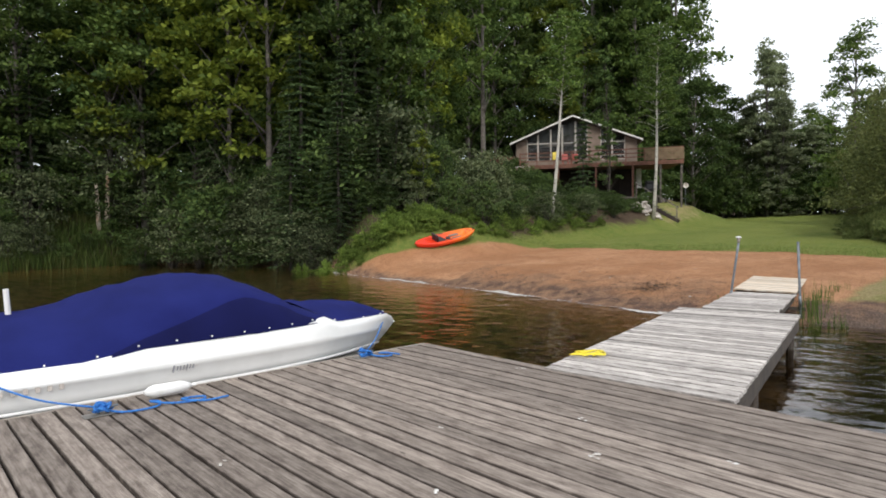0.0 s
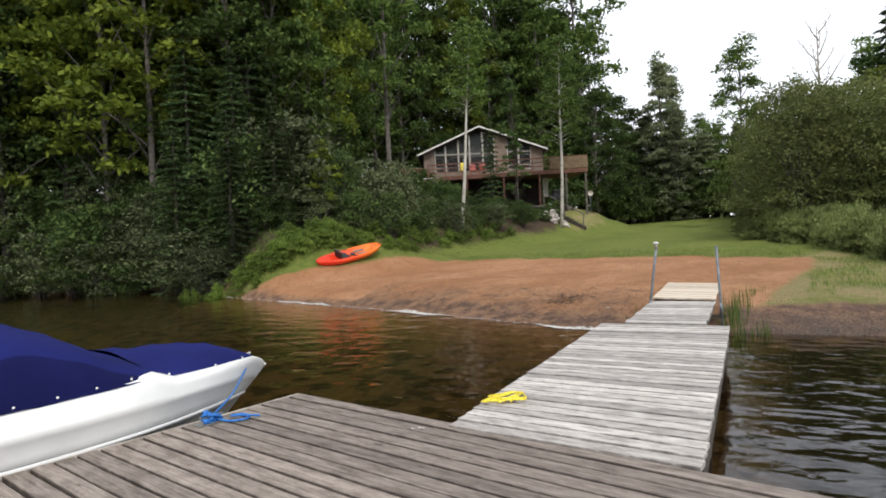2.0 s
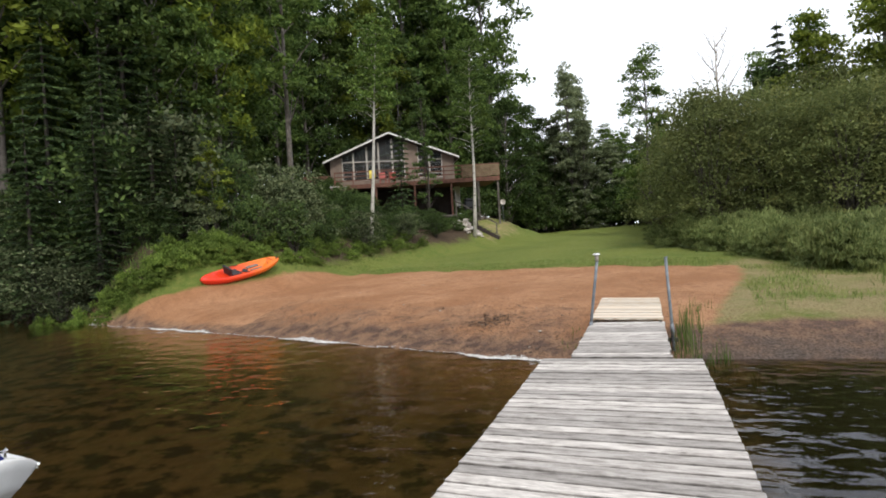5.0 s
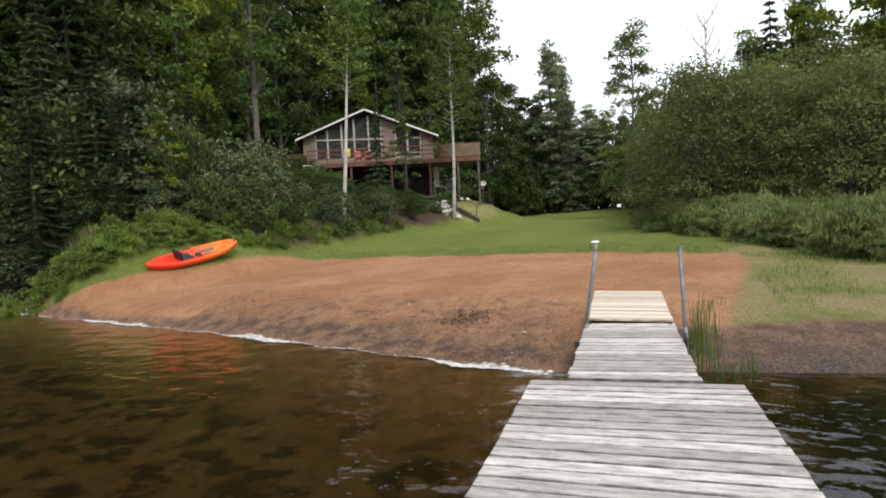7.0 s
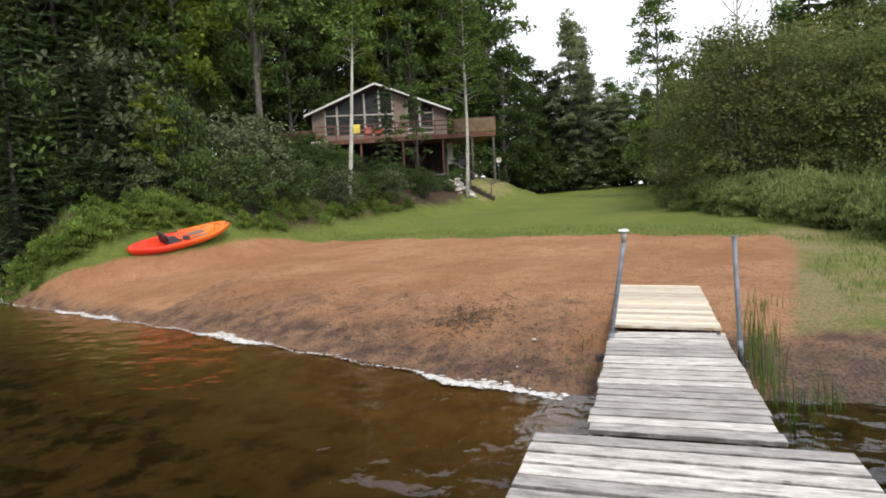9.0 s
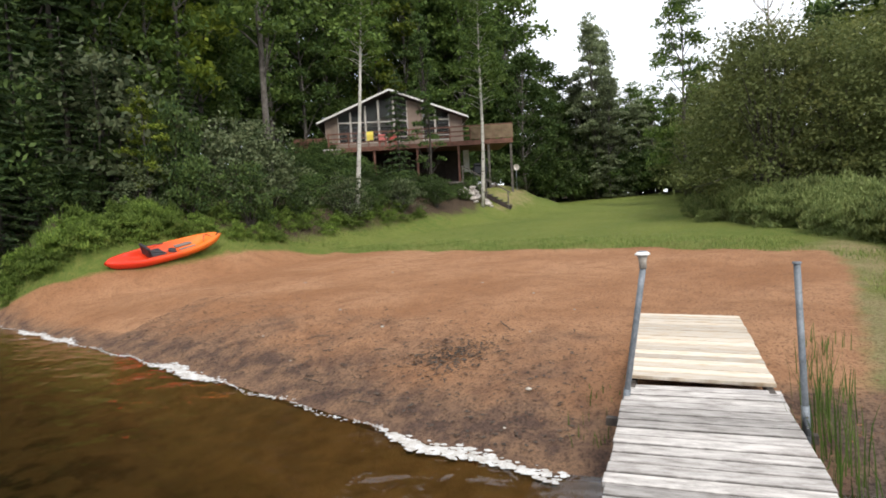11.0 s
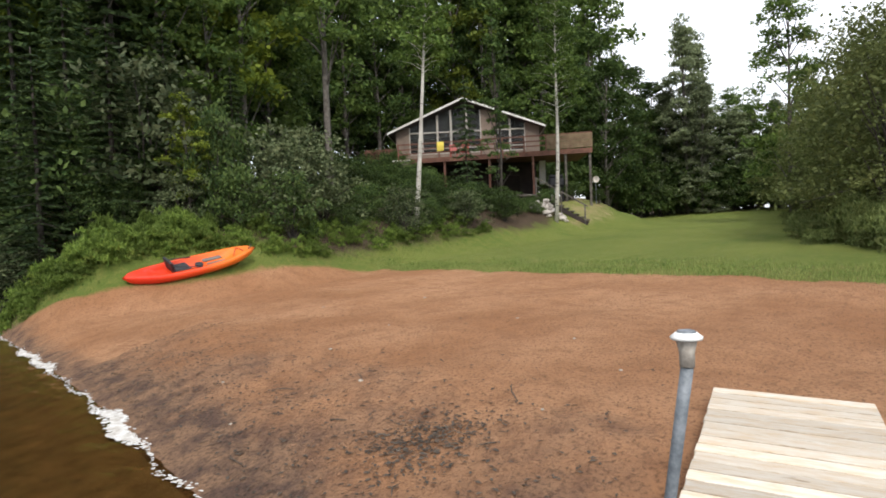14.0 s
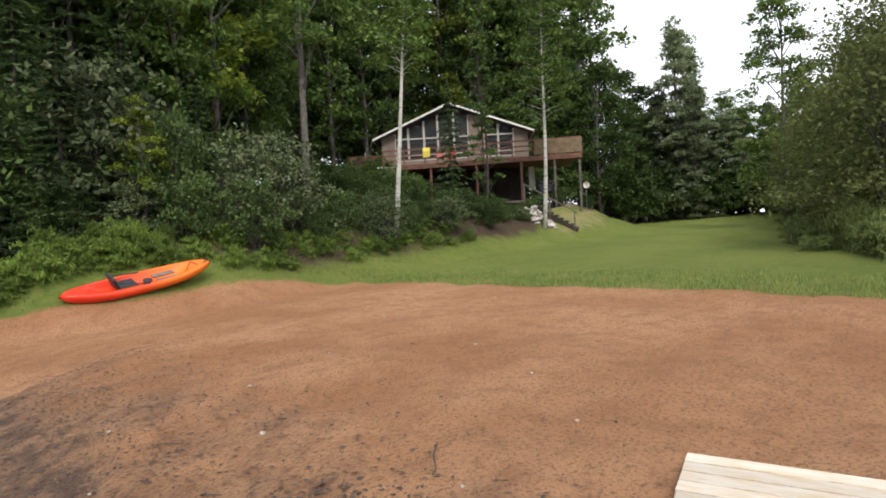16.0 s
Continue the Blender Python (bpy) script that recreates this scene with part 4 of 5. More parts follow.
# ---- plants ----
def leaf_mesh(name, centres, size, material, seed, droop=0.0, aspect=0.6, dirs=None):
    """Many small folded leaves round the centres (n x 3)."""
    r = np.random.default_rng(seed)
    n = len(centres)
    d = r.normal(size=(n, 3)) * (1, 1, 0.7)
    if dirs is not None:
        d = d * 0.42 + dirs
    d[:, 2] -= droop
    d /= np.linalg.norm(d, axis=1)[:, None]
    e = np.cross(d, np.array([0, 0, 1.0]) + r.normal(size=(n, 3)) * 0.85)
    e /= np.linalg.norm(e, axis=1)[:, None]
    s = (size * r.uniform(0.6, 1.35, n))[:, None]
    c = np.asarray(centres)
    v = np.stack([c - d * s * 0.5, c + e * s * 0.5 * aspect, c + d * s * 0.6, c - e * s * 0.5 * aspect], 1).reshape(-1, 3)
    me = bpy.data.meshes.new(name)
    me.vertices.add(4 * n)
    me.vertices.foreach_set("co", v.astype(np.float32).ravel())
    me.loops.add(4 * n)
    me.loops.foreach_set("vertex_index", np.arange(4 * n, dtype=np.int32))
    me.polygons.add(n)
    me.polygons.foreach_set("loop_start", np.arange(0, 4 * n, 4, dtype=np.int32))
    me.polygons.foreach_set("loop_total", np.full(n, 4, dtype=np.int32))
    me.update(calc_edges=True)
    me.materials.append(material)
    return me


def crown_points(r, clumps, per, flat=0.78):
    """Leaf spots gathered in clumps (x, y, z, radius)."""
    res = []
    for x, y, z, rad in clumps:
        p = r.normal(size=(per, 3))
        p /= np.linalg.norm(p, axis=1)[:, None]
        p[:, 2] = np.where(p[:, 2] < -0.25, p[:, 2] * -0.6, p[:, 2])
        p *= (rad * r.uniform(0.2, 1.15, per) ** 0.6)[:, None]
        p[:, 2] *= flat
        res.append(p + (x, y, z))
    return np.concatenate(res)


def broadleaf(name, label, seed, h, spread, start, clumps, per, leaf, mats, trunk_r, lean=0.0, category="tree", at=None, top=0.8):
    """A tapered trunk with limbs and a crown of leaf clumps."""
    r = np.random.default_rng(seed)
    ob = thing(name, label, category, at)
    px, py = r.normal(0, 0.12, 2)
    tp = [Vector((lean * h * f + px * math.sin(4 * f) * 1.2, py * math.sin(5 * f) * 1.2, h * 0.95 * f)) for f in np.linspace(0, 1, 7)]
    bm = tube(tp, [trunk_r * (1.25 if i == 0 else 1.0 - 0.14 * i) for i in range(7)], 8)
    cl = []
    for i in range(clumps):
        f = start + (1 - start) * ((i + r.random()) / clumps)
        prof = math.sin(math.pi * min(0.15 + 0.85 * (f - start) / (1 - start), 1.0) ** top) ** 0.7
        a, d = i * 2.4 + r.normal(0, 0.5), spread * max(prof, 0.18) * r.uniform(0.35, 1.05)
        base = tp[0].lerp(tp[-1], max(f - 0.12, 0.03))
        e = Vector((base.x + math.cos(a) * d, base.y + math.sin(a) * d, h * f + r.normal(0, 0.04 * h)))
        if i % 2 == 0:
            tube([base, base.lerp(e, 0.5) + Vector((0, 0, 0.15 * d * 0.4)), e], [trunk_r * 0.32, trunk_r * 0.2, 0.012], 5, bm, False)
        cl.append((*e, spread * r.uniform(0.24, 0.42)))
    part("trunk", bm, mats[0], ob, "", True)
    part("crown", leaf_mesh("crown", crown_points(r, cl, per), leaf, mats[1], seed + 1), None, ob)
    return ob


def conifer(name, label, seed, h, spread, whorls, per, mats, trunk_r, at=None, start=0.06):
    """A spruce: drooping tiers of needle sprays."""
    r = np.random.default_rng(seed)
    ob = thing(name, label, "tree", at)
    bm = tube([(0, 0, 0), (0, 0, h * 0.5), (0, 0, h)], [trunk_r, trunk_r * 0.6, 0.015], 7)
    pts, dirs = [], []
    for w in range(whorls):
        f = start + (1 - start) * (w / whorls) ** 0.92
        reach = spread * (1 - f) ** 0.85 * r.uniform(0.8, 1.12) + 0.12
        nb = 8 if f < 0.8 else 5
        for b in range(nb):
            a = math.tau * b / nb + w * 1.1 + r.normal(0, 0.16)
            ln = reach * r.uniform(0.65, 1.15)
            dirv = np.array([math.cos(a), math.sin(a), 0])
            side_ = np.array([-dirv[1], dirv[0], 0])
            t = r.random(per) ** 0.7
            across = r.normal(0, 0.17, per) * ln * (1.1 - t)
            p = dirv[None] * (t * ln)[:, None] + side_[None] * across[:, None]
            p[:, 2] = h * f + 0.10 * ln - 0.5 * ln * t + 0.18 * ln * t * t - 0.25 * np.abs(across) + r.normal(0, 0.025, per)
            pts.append(p)
            dirs.append(dirv[None] + side_[None] * (np.sign(across) * 0.7)[:, None] + np.array([0, 0, -0.25])[None])
            if b % 2 == 0:
                tube([(0, 0, h * f), Vector(dirv * ln * 0.8) + Vector((0, 0, h * f - 0.2 * ln))], [trunk_r * 0.16, 0.01], 4, bm, False)
    part("trunk", bm, mats[0], ob, "", True)
    part("crown", leaf_mesh("crown", np.concatenate(pts), 0.26, mats[1], seed, 0.1, 0.34, np.concatenate(dirs)), None, ob)
    return ob


def shrub(name, label, seed, h, spread, clumps, per, leaf, mats, at=None, aspect=0.6, rise=None):
    r = np.random.default_rng(seed)
    ob = thing(name, label, "shrub", at)
    bm, cl = bmesh.new(), []
    tube([(0, 0, -0.12), (0.01, 0, 0.05 * h)], [0.16 * spread, 0.1 * spread], 6, bm)
    for i in range(clumps):
        a, f = i * 2.4, (i + 0.5) / clumps
        d = spread * math.sin(math.pi * (0.25 + 0.7 * f)) ** 0.6 * r.uniform(0.3, 1.0)
        e = Vector((math.cos(a) * d, math.sin(a) * d, h * (0.12 + 0.84 * f) + r.normal(0, 0.1)))
        if i % 2 == 0 and h > 1.5:
            tube([(r.normal(0, 0.1), r.normal(0, 0.1), -0.1), e * 0.5 + Vector((0, 0, 0.15 * h)), e], [0.035, 0.025, 0.008], 5, bm, False)
        cl.append((*e, spread * r.uniform(0.26, 0.42)))
    part("stem", bm, mats[0], ob, "", True)
    part("foliage", leaf_mesh("foliage", crown_points(r, cl, per, 0.85), leaf, mats[1], seed + 1, 0.0, aspect, rise), None, ob)
    return ob


def bare_tree(label, seed, h, at, mat):
    r = random.Random(seed)
    ob = thing("bare_tree", label, "tree", at)
    bm = tube([(0, 0, -0.3), (0.1, 0, h * 0.5), (0, 0.1, h)], [0.16, 0.1, 0.02], 7)
    for i in range(16):
        f = 0.4 + 0.58 * i / 16
        a, l = i * 2.4, h * 0.32 * (1.1 - f) + 0.5
        b = Vector((0, 0, h * f))
        e = b + Vector((math.cos(a) * l * 0.7, math.sin(a) * l * 0.7, l))
        tube([b, b.lerp(e, 0.5) + Vector((0.1, 0, -0.1)), e], [0.05, 0.03, 0.006], 5, bm, False)
        for j in range(4):
            g = b.lerp(e, 0.4 + 0.15 * j)
            tube([g, g + Vector((r.uniform(-0.6, 0.6), r.uniform(-0.6, 0.6), r.uniform(0.3, 0.9)))], [0.018, 0.005], 4, bm, False)
    part("trunk", bm, mat, ob, "", True)
    return ob


def plant_at(x, y, s=1.0, turn=0.0, sz=None, sink=0.1):
    return Matrix.Translation((x, y, gz(x, y) - sink)) @ Matrix.Rotation(turn, 4, "Z") @ Matrix.Diagonal((s, s, sz or s, 1))


# prototypes stand at their first places in the wood, the rest are copies
BK, DB = M["bark"], M["dark_bark"]
protos = {
    "maple": broadleaf("maple_tree", "tall dark green leafy tree in the wood", 11, 17, 3.6, 0.10, 58, 150, 0.30, (BK, M["leaf_dark"]), 0.2, at=plant_at(14, 33)),
    "ash": broadleaf("ash_tree", "tall green leafy tree in the wood", 23, 18, 3.3, 0.16, 52, 150, 0.30, (BK, M["leaf_mid"]), 0.19, at=plant_at(21, 26)),
    "linden": broadleaf("linden_tree", "yellow-green leafy tree at the wood's edge", 37, 15, 2.9, 0.30, 36, 140, 0.30, (BK, M["leaf_yellow"]), 0.16, at=plant_at(15.5, 30.5)),
    "spruce": conifer("spruce_tree", "dark green spruce tree in the wood", 5, 13, 2.7, 24, 40, (DB, M["needles"]), 0.16, at=plant_at(19, 21)),
    "poplar": broadleaf("poplar_tree", "slender green poplar beyond the lawn", 51, 16, 2.3, 0.06, 84, 110, 0.26, (BK, M["leaf_hazed"]), 0.15, at=plant_at(66, 6), top=0.55),
    "willow": shrub("willow_shrub", "grey-green willow shrub on the shore", 61, 3.4, 1.9, 30, 110, 0.15, (DB, M["leaf_silver"]), plant_at(15.6, 23.5)),
    "dogwood": shrub("dogwood_shrub", "green leafy shrub at the wood's edge", 67, 2.6, 1.7, 26, 120, 0.14, (DB, M["leaf_shrub"]), plant_at(18.5, 16.5)),
    "alder": shrub("alder_bush", "large olive-green bush beside the lawn", 71, 6.6, 3.1, 70, 260, 0.125, (DB, M["leaf_olive"]), plant_at(27.2, -3.3)),
    "weed": shrub("tall_weed", "clump of tall pale green weeds beside the lawn", 73, 1.2, 0.75, 34, 80, 0.16, (M["goldenrod"], M["goldenrod"]), plant_at(20.5, -5.2), 0.2, np.array([[0.0, 0.0, 0.75]])),
    "herb": shrub("wild_herb", "low bright green leafy herb on the bank", 79, 0.55, 0.5, 18, 46, 0.12, (M["fresh_herb"], M["fresh_herb"]), plant_at(15.2, 13.7), 0.24, np.array([[0.0, 0.0, 0.5]])),
}
GROUPS = {"maple": "woodland trees", "ash": "woodland trees", "linden": "woodland trees", "spruce": "spruce trees", "poplar": "trees beyond the lawn", "willow": "shore shrubs", "dogwood": "edge shrubs", "alder": "bushes beside the lawn", "weed": "tall weeds beside the lawn", "herb": "herbs on the bank"}
for kk, ob in protos.items():
    tagged(ob, group=GROUPS[kk])
pr_ = random.Random(12)


def plant(kind, x, y, s=1.0, sz=None):
    return copy_thing(protos[kind], plant_at(x, y, s, pr_.uniform(0, 6.28), sz))


def along(line, step):
    res, carry = [], 0.0
    for a, b in zip(line, line[1:]):
        a, b = Vector(a), Vector(b)
        l = (b - a).length
        t = carry
        while t < l:
            res.append((a.lerp(b, t / l), (b - a).normalized()))
            t += step
        carry = t - l
    return res


WOOD = [(-26, 39), (-12, 36.5), (0, 35), (9, 34), (15.5, 29.5), (17.8, 23), (20.5, 19.4), (26, 21.0), (31.5, 25.0), (35, 29.5), (42, 32), (53, 27), (57, 20), (61, 13.5)]
for row, (dist, step, kinds) in enumerate(((0.6, 2.7, "ash linden maple spruce ash maple ash".split()), (3.2, 2.9, "maple ash maple linden ash spruce".split()), (6.8, 3.3, "ash maple maple spruce".split()), (11.5, 4.4, "maple ash".split()))):
    for i, (p, d) in enumerate(along(WOOD, step)):
        n = Vector((-d.y, d.x))
        q = p + n * (dist + pr_.uniform(-0.8, 0.8)) + d * pr_.uniform(-0.7, 0.7)
        kd = kinds[(i + pr_.randrange(2)) % len(kinds)]
        s = pr_.uniform(0.8, 1.15) * (0.78 if row == 0 and kd in ("maple", "ash") else 1.0)
        s *= 1.0 if q.x < 30 or kd == "dogwood" else 1.35
        plant(kd, q.x, q.y, s, s * pr_.uniform(0.95, 1.2))
for i, (p, d) in enumerate(along([(-40, 44), (-12, 43), (6, 41), (18, 37), (24, 33)], 2.6)):
    n = Vector((-d.y, d.x))
    q = p + n * pr_.uniform(0, 2)
    plant("dogwood", q.x, q.y, pr_.uniform(1.7, 2.4))
    q = p + n * pr_.uniform(5, 8)
    plant("maple", q.x, q.y, pr_.uniform(1.0, 1.25))
for x, y, sc in ((15.9, 33.5, 2.0), (18.8, 38.7, 2.3)):
    plant("dogwood", x, y, sc)
for i in range(12):
    plant("dogwood", 68.5 + pr_.uniform(-0.6, 0.6), 10.0 - i * 1.3, pr_.uniform(1.3, 1.7))
SHRUBS = [(-20, 33.6), (-8, 33), (2, 32.4), (10, 32), (14.6, 29), (15.4, 23.5), (14.2, 18.4), (15.0, 15.6), (17.2, 14.0), (19.6, 13.2), (23, 13.2), (27.5, 13.0), (31.7, 12.2), (34.5, 12.0)]
for i, (p, d) in enumerate(along(SHRUBS, 1.55)):
    n = Vector((-d.y, d.x))
    q = p + n * pr_.uniform(-0.3, 1.6)
    kd = ("willow", "dogwood", "dogwood")[i % 3]
    s = pr_.uniform(0.35, 0.6) if q.x > 20.5 else pr_.uniform(0.35, 0.7) if q.y < 20 else pr_.uniform(0.6, 1.2)
    plant(kd, q.x, q.y, s, s * pr_.uniform(0.9, 1.35))
for i, (p, d) in enumerate(along([(x, y + 1.6) for x, y in SHRUBS[:9]], 1.9)):
    q = p + Vector((-d.y, d.x)) * pr_.uniform(0.2, 2.0)
    s = pr_.uniform(1.1, 1.7)
    kd = ("spruce", "dogwood", "willow", "spruce", "dogwood")[i % 5]
    s *= 0.52 if kd == "spruce" else 0.85
    plant(kd, q.x, q.y, s, s * pr_.uniform(0.9, 1.2))
for p, d in along([(-14, 31.95), (0, 31.75), (12, 31.35)], 1.2):
    s = pr_.uniform(0.3, 0.55)
    plant("willow" if pr_.random() < 0.4 else "dogwood", p.x, p.y + pr_.uniform(0, 0.6), s)
# brush on the bank below the cottage
for i in range(26):
    x = 25 + i * 0.62 + pr_.uniform(-0.4, 0.4)
    plant("dogwood", x, float(np.interp(x, [25, 31, 36, 42], [13.2, 12.3, 12.2, 17])) + pr_.uniform(0, 3.4), pr_.uniform(0.3, 0.62))
# beyond the lawn
for i in range(13):
    y = 13 - i * 1.9
    plant(("poplar", "poplar", "ash")[i % 3], 66 + pr_.uniform(-2, 3), y + pr_.uniform(-0.5, 0.5), pr_.uniform(0.5, 0.66))
    plant("ash", 72 + pr_.uniform(0, 3), y, pr_.uniform(0.48, 0.6))
    plant("dogwood", 63.5 + pr_.uniform(-0.5, 1), y, pr_.uniform(0.8, 1.5))
for x, y, sc in ((60, 12.5, 1.9), (61, 10.5, 1.6), (58, 13.8, 2.0), (56, 15.5, 2.0), (62, 8.8, 1.7), (63, 7, 1.6), (63, 5, 1.5), (63, 3, 1.6), (63, 1, 1.5), (62, -0.8, 1.5), (54, 17, 2.0), (52.5, 19, 2.0)):
    plant("dogwood", x, y, sc)
for i in range(9):
    plant(("ash", "maple", "ash")[i % 3], 65 + pr_.uniform(-1, 3), 9.5 - i * 1.35, pr_.uniform(0.5, 0.62), pr_.uniform(0.42, 0.56))
for x, y, sc in ((57, 12.2, 0.75), (59.5, 14, 0.9), (62, 11.5, 0.8), (64, 9.5, 0.72)):
    plant("maple", x, y, sc)
for x, y, sc, sz in ((62.5, 6.6, 0.95, 1.06), (63.5, 8.4, 0.9, 0.72), (62, 5.2, 0.9, 0.7), (64, 2.6, 0.9, 0.55), (63, 10.4, 0.9, 0.62)):
    plant("poplar", x, y, sc, sz)
# the right-hand edge of the lawn
for x, y, s in ((31, -3.6, 1.05), (35, -3.6, 0.9), (39.5, -3.2, 0.95), (44, -3.0, 0.9), (49, -2.6, 0.95), (54, -2.2, 1.0), (59, -1.6, 0.9), (26.5, -8.2, 0.95), (28.5, -5.8, 1.0), (33, -9.5, 1.2), (25.5, -13.0, 0.9)):
    plant("alder", x, y, s)
for x, y, kd, s in ((34.5, -9.0, "linden", 0.74), (31.5, -12.0, "linden", 0.78), (35, -12.5, "linden", 0.85), (39.5, -8.6, "spruce", 0.98), (40, -10.2, "spruce", 0.92), (36, -9.5, "ash", 0.62), (41, -8.0, "maple", 0.6), (44, -9.6, "spruce", 0.95), (42.5, -0.9, "ash", 0.68), (47, -9, "ash", 0.66), (44.5, -11.5, "spruce", 0.9), (40, -14.5, "spruce", 1.0), (33, -14.5, "ash", 0.62), (29, -15, "linden", 0.72), (52, -7, "maple", 0.6), (57, -5.5, "ash", 0.62), (36, -19, "maple", 0.85), (31, -23, "spruce", 1.0)):
    plant(kd, x, y, s)
bare_tree("leafless grey tree standing above the bushes", 4, 13.0, plant_at(42, -5.5), M["dead_wood"])


def birch(label, base, top, r, crown_z, n_cl, seed):
    b, t = Vector(base), Vector(top)
    rr = np.random.default_rng(seed)
    ob = thing("birch_tree", label, "tree", Matrix.Translation(b), "birches before the cottage")
    d = t - b
    bend = d.cross(Vector((0, 0, 1))).normalized() * 0.12
    tp = [d * f + bend * math.sin(6 * f) for f in np.linspace(0, 1, 9)]
    tp[0] = tp[0] - d.normalized() * 0.3
    bm = tube(tp, [r * (1.15 - 0.125 * i) for i in range(9)], 10)
    cl = []
    for i in range(n_cl):
        f = crown_z + (1 - crown_z) * (i + rr.random()) / n_cl
        a, l = i * 2.4, (1.5 * (1.15 - f) + 0.5) * rr.uniform(0.5, 1.1)
        s = d * f
        e = s + Vector((math.cos(a) * l, math.sin(a) * l, l * 0.35))
        tube([s, s.lerp(e, 0.5) + Vector((0, 0, 0.1)), e], [0.014, 0.010, 0.004], 5, bm, False)
        cl.append((*e, rr.uniform(0.35, 0.7)))
    part("trunk", bm, M["birch"], ob, "white birch bark", True)
    part("crown", leaf_mesh("crown", crown_points(rr, cl, 95), 0.17, M["leaf_mid"], seed), None, ob)


for i in range(30):
    plant("dogwood", 35 + pr_.uniform(0, 6), 18.5 + pr_.uniform(0, 6.5), pr_.uniform(0.45, 0.8))
for x, y in ((36.0, 12.4), (35.2, 11.9), (37.0, 11.4), (36.6, 12.9), (38.6, 11.6), (34.4, 12.5), (38.2, 12.2), (39.4, 12.6), (40.5, 12.0), (37.4, 12.2), (42.5, 11.0), (44.2, 9.8), (36.5, 11.6), (41.3, 12.6)):
    plant("dogwood", x, y, pr_.uniform(0.25, 0.42))
for x, y, sc in ((36.5, -1.3, 0.4), (29.0, -8.6, 0.95), (31.5, -10.5, 1.0), (27.0, -10.8, 0.8)):
    plant("alder", x, y, sc)
for x, y, sc in ((26.6, -1.2, 0.9), (28.6, -0.9, 1.0), (31.0, -1.0, 1.1), (34, -1.1, 1.2), (24.6, -2.6, 1.3), (23.6, -3.6, 1.5), (22.4, -4.4, 1.5), (25.0, -4.4, 1.9), (23.4, -5.6, 1.8), (25.2, -6.6, 2.0), (21.6, -5.6, 1.5), (20.2, -5.4, 1.2), (18.6, -5.6, 1.2), (22.4, -7.2, 1.8), (19.8, -7.0, 1.6)):
    plant("weed", x, y, sc * 0.75, sc * pr_.uniform(0.4, 0.75))
for x, y, sc in ((16.2, 24.8, 1.2), (18.6, 26.0, 1.3), (15.2, 26.6, 1.1), (16.6, 28.6, 1.15), (24.0, 23.5, 1.2), (12.5, 33.5, 1.0), (31, 27, 1.3)):
    plant("linden", x, y, sc)
birch("slender white birch leaning on the bank", (27.2, 13.35, gz(27.2, 13.35)), (27.8, 12.6, 13.2), 0.10, 0.56, 52, 81)
birch("slender white birch beside the stone heap", (37.45, 10.5, gz(37.45, 10.5)), (37.9, 10.2, 15.0), 0.11, 0.42, 64, 83)
conifer("young_fir", "young fir tree on the bank before the cottage", 91, 7.2, 1.15, 20, 9, (DB, M["needles"]), 0.06, plant_at(34.0, 14.2))
broadleaf("sapling", "thin dark tree on the bank before the cottage", 93, 10.5, 1.0, 0.2, 50, 80, 0.15, (DB, M["leaf_dark"]), 0.09, at=plant_at(36.2, 13.3), category="tree")
for x, y, kd, sc, sz in ((14.6, 18.0, "spruce", 0.66, 0.52), (16.1, 16.9, "spruce", 0.68, 0.46), (18.2, 17.2, "spruce", 0.62, 0.5), (20.2, 16.4, "spruce", 0.55, 0.42), (13.9, 20.4, "spruce", 0.7, 0.6), (17.3, 15.2, "linden", 0.26, 0.26), (17.9, 14.7, "dogwood", 0.6, 1.35), (21.2, 14.6, "willow", 0.95, 1.0), (20.2, 14.3, "willow", 0.85, 0.85), (22.6, 14.6, "willow", 0.8, 0.8), (14.3, 20.0, "willow", 1.0, 0.8), (13.7, 25.2, "willow", 0.9, 0.75), (13.3, 26.8, "dogwood", 1.0, 1.0), (12.7, 28.2, "willow", 0.9, 0.9), (14.2, 27.6, "dogwood", 1.3, 1.3), (13.9, 23.6, "dogwood", 0.7, 0.6), (11.8, 29.6, "dogwood", 0.8, 0.8), (14.6, 26.0, "dogwood", 1.3, 1.5), (14.9, 22.6, "willow", 1.0, 0.85), (15.0, 24.6, "willow", 1.1, 1.0), (13.6, 18.6, "willow", 0.6, 0.6)):
    plant(kd, x, y, sc, sz)
# low herbs between the sand and the shrubs, tall weeds between the lawn and the bushes
for i, (p, d) in enumerate(along([(11.6, 18.0), (12.3, 16.2), (12.8, 14.7), (13.2, 13.95), (14.6, 13.6), (17.2, 12.7), (19.6, 12.35), (23, 12.5), (27.5, 12.4), (31, 11.7)], 0.42)):
    for j in range(2):
        q = p + Vector((-d.y, d.x)) * pr_.uniform(-0.25, 1.3)
        plant("herb", q.x, q.y, pr_.uniform(0.35, 0.9), pr_.uniform(0.4, 1.0))
for i in range(70):
    x = pr_.uniform(12.9, 16.5)
    plant("herb", x, max(13.6 - 0.23 * (x - 13.6), 14.6 - 1.6 * (x - 12.9)) + pr_.uniform(0, 1.8), pr_.uniform(0.5, 1.0), pr_.uniform(0.5, 1.1))
for i in range(90):
    x = pr_.uniform(13.5, 27)
    lim = float(np.interp(x, [9, 13, 18, 24, 27], [-5.2, -5.2, -4.2, -2.6, -1.9]))
    s = pr_.uniform(0.55, 1.15)
    plant("weed", x, lim - abs(pr_.gauss(0, 1.1)), s, s * pr_.uniform(0.7, 1.1))
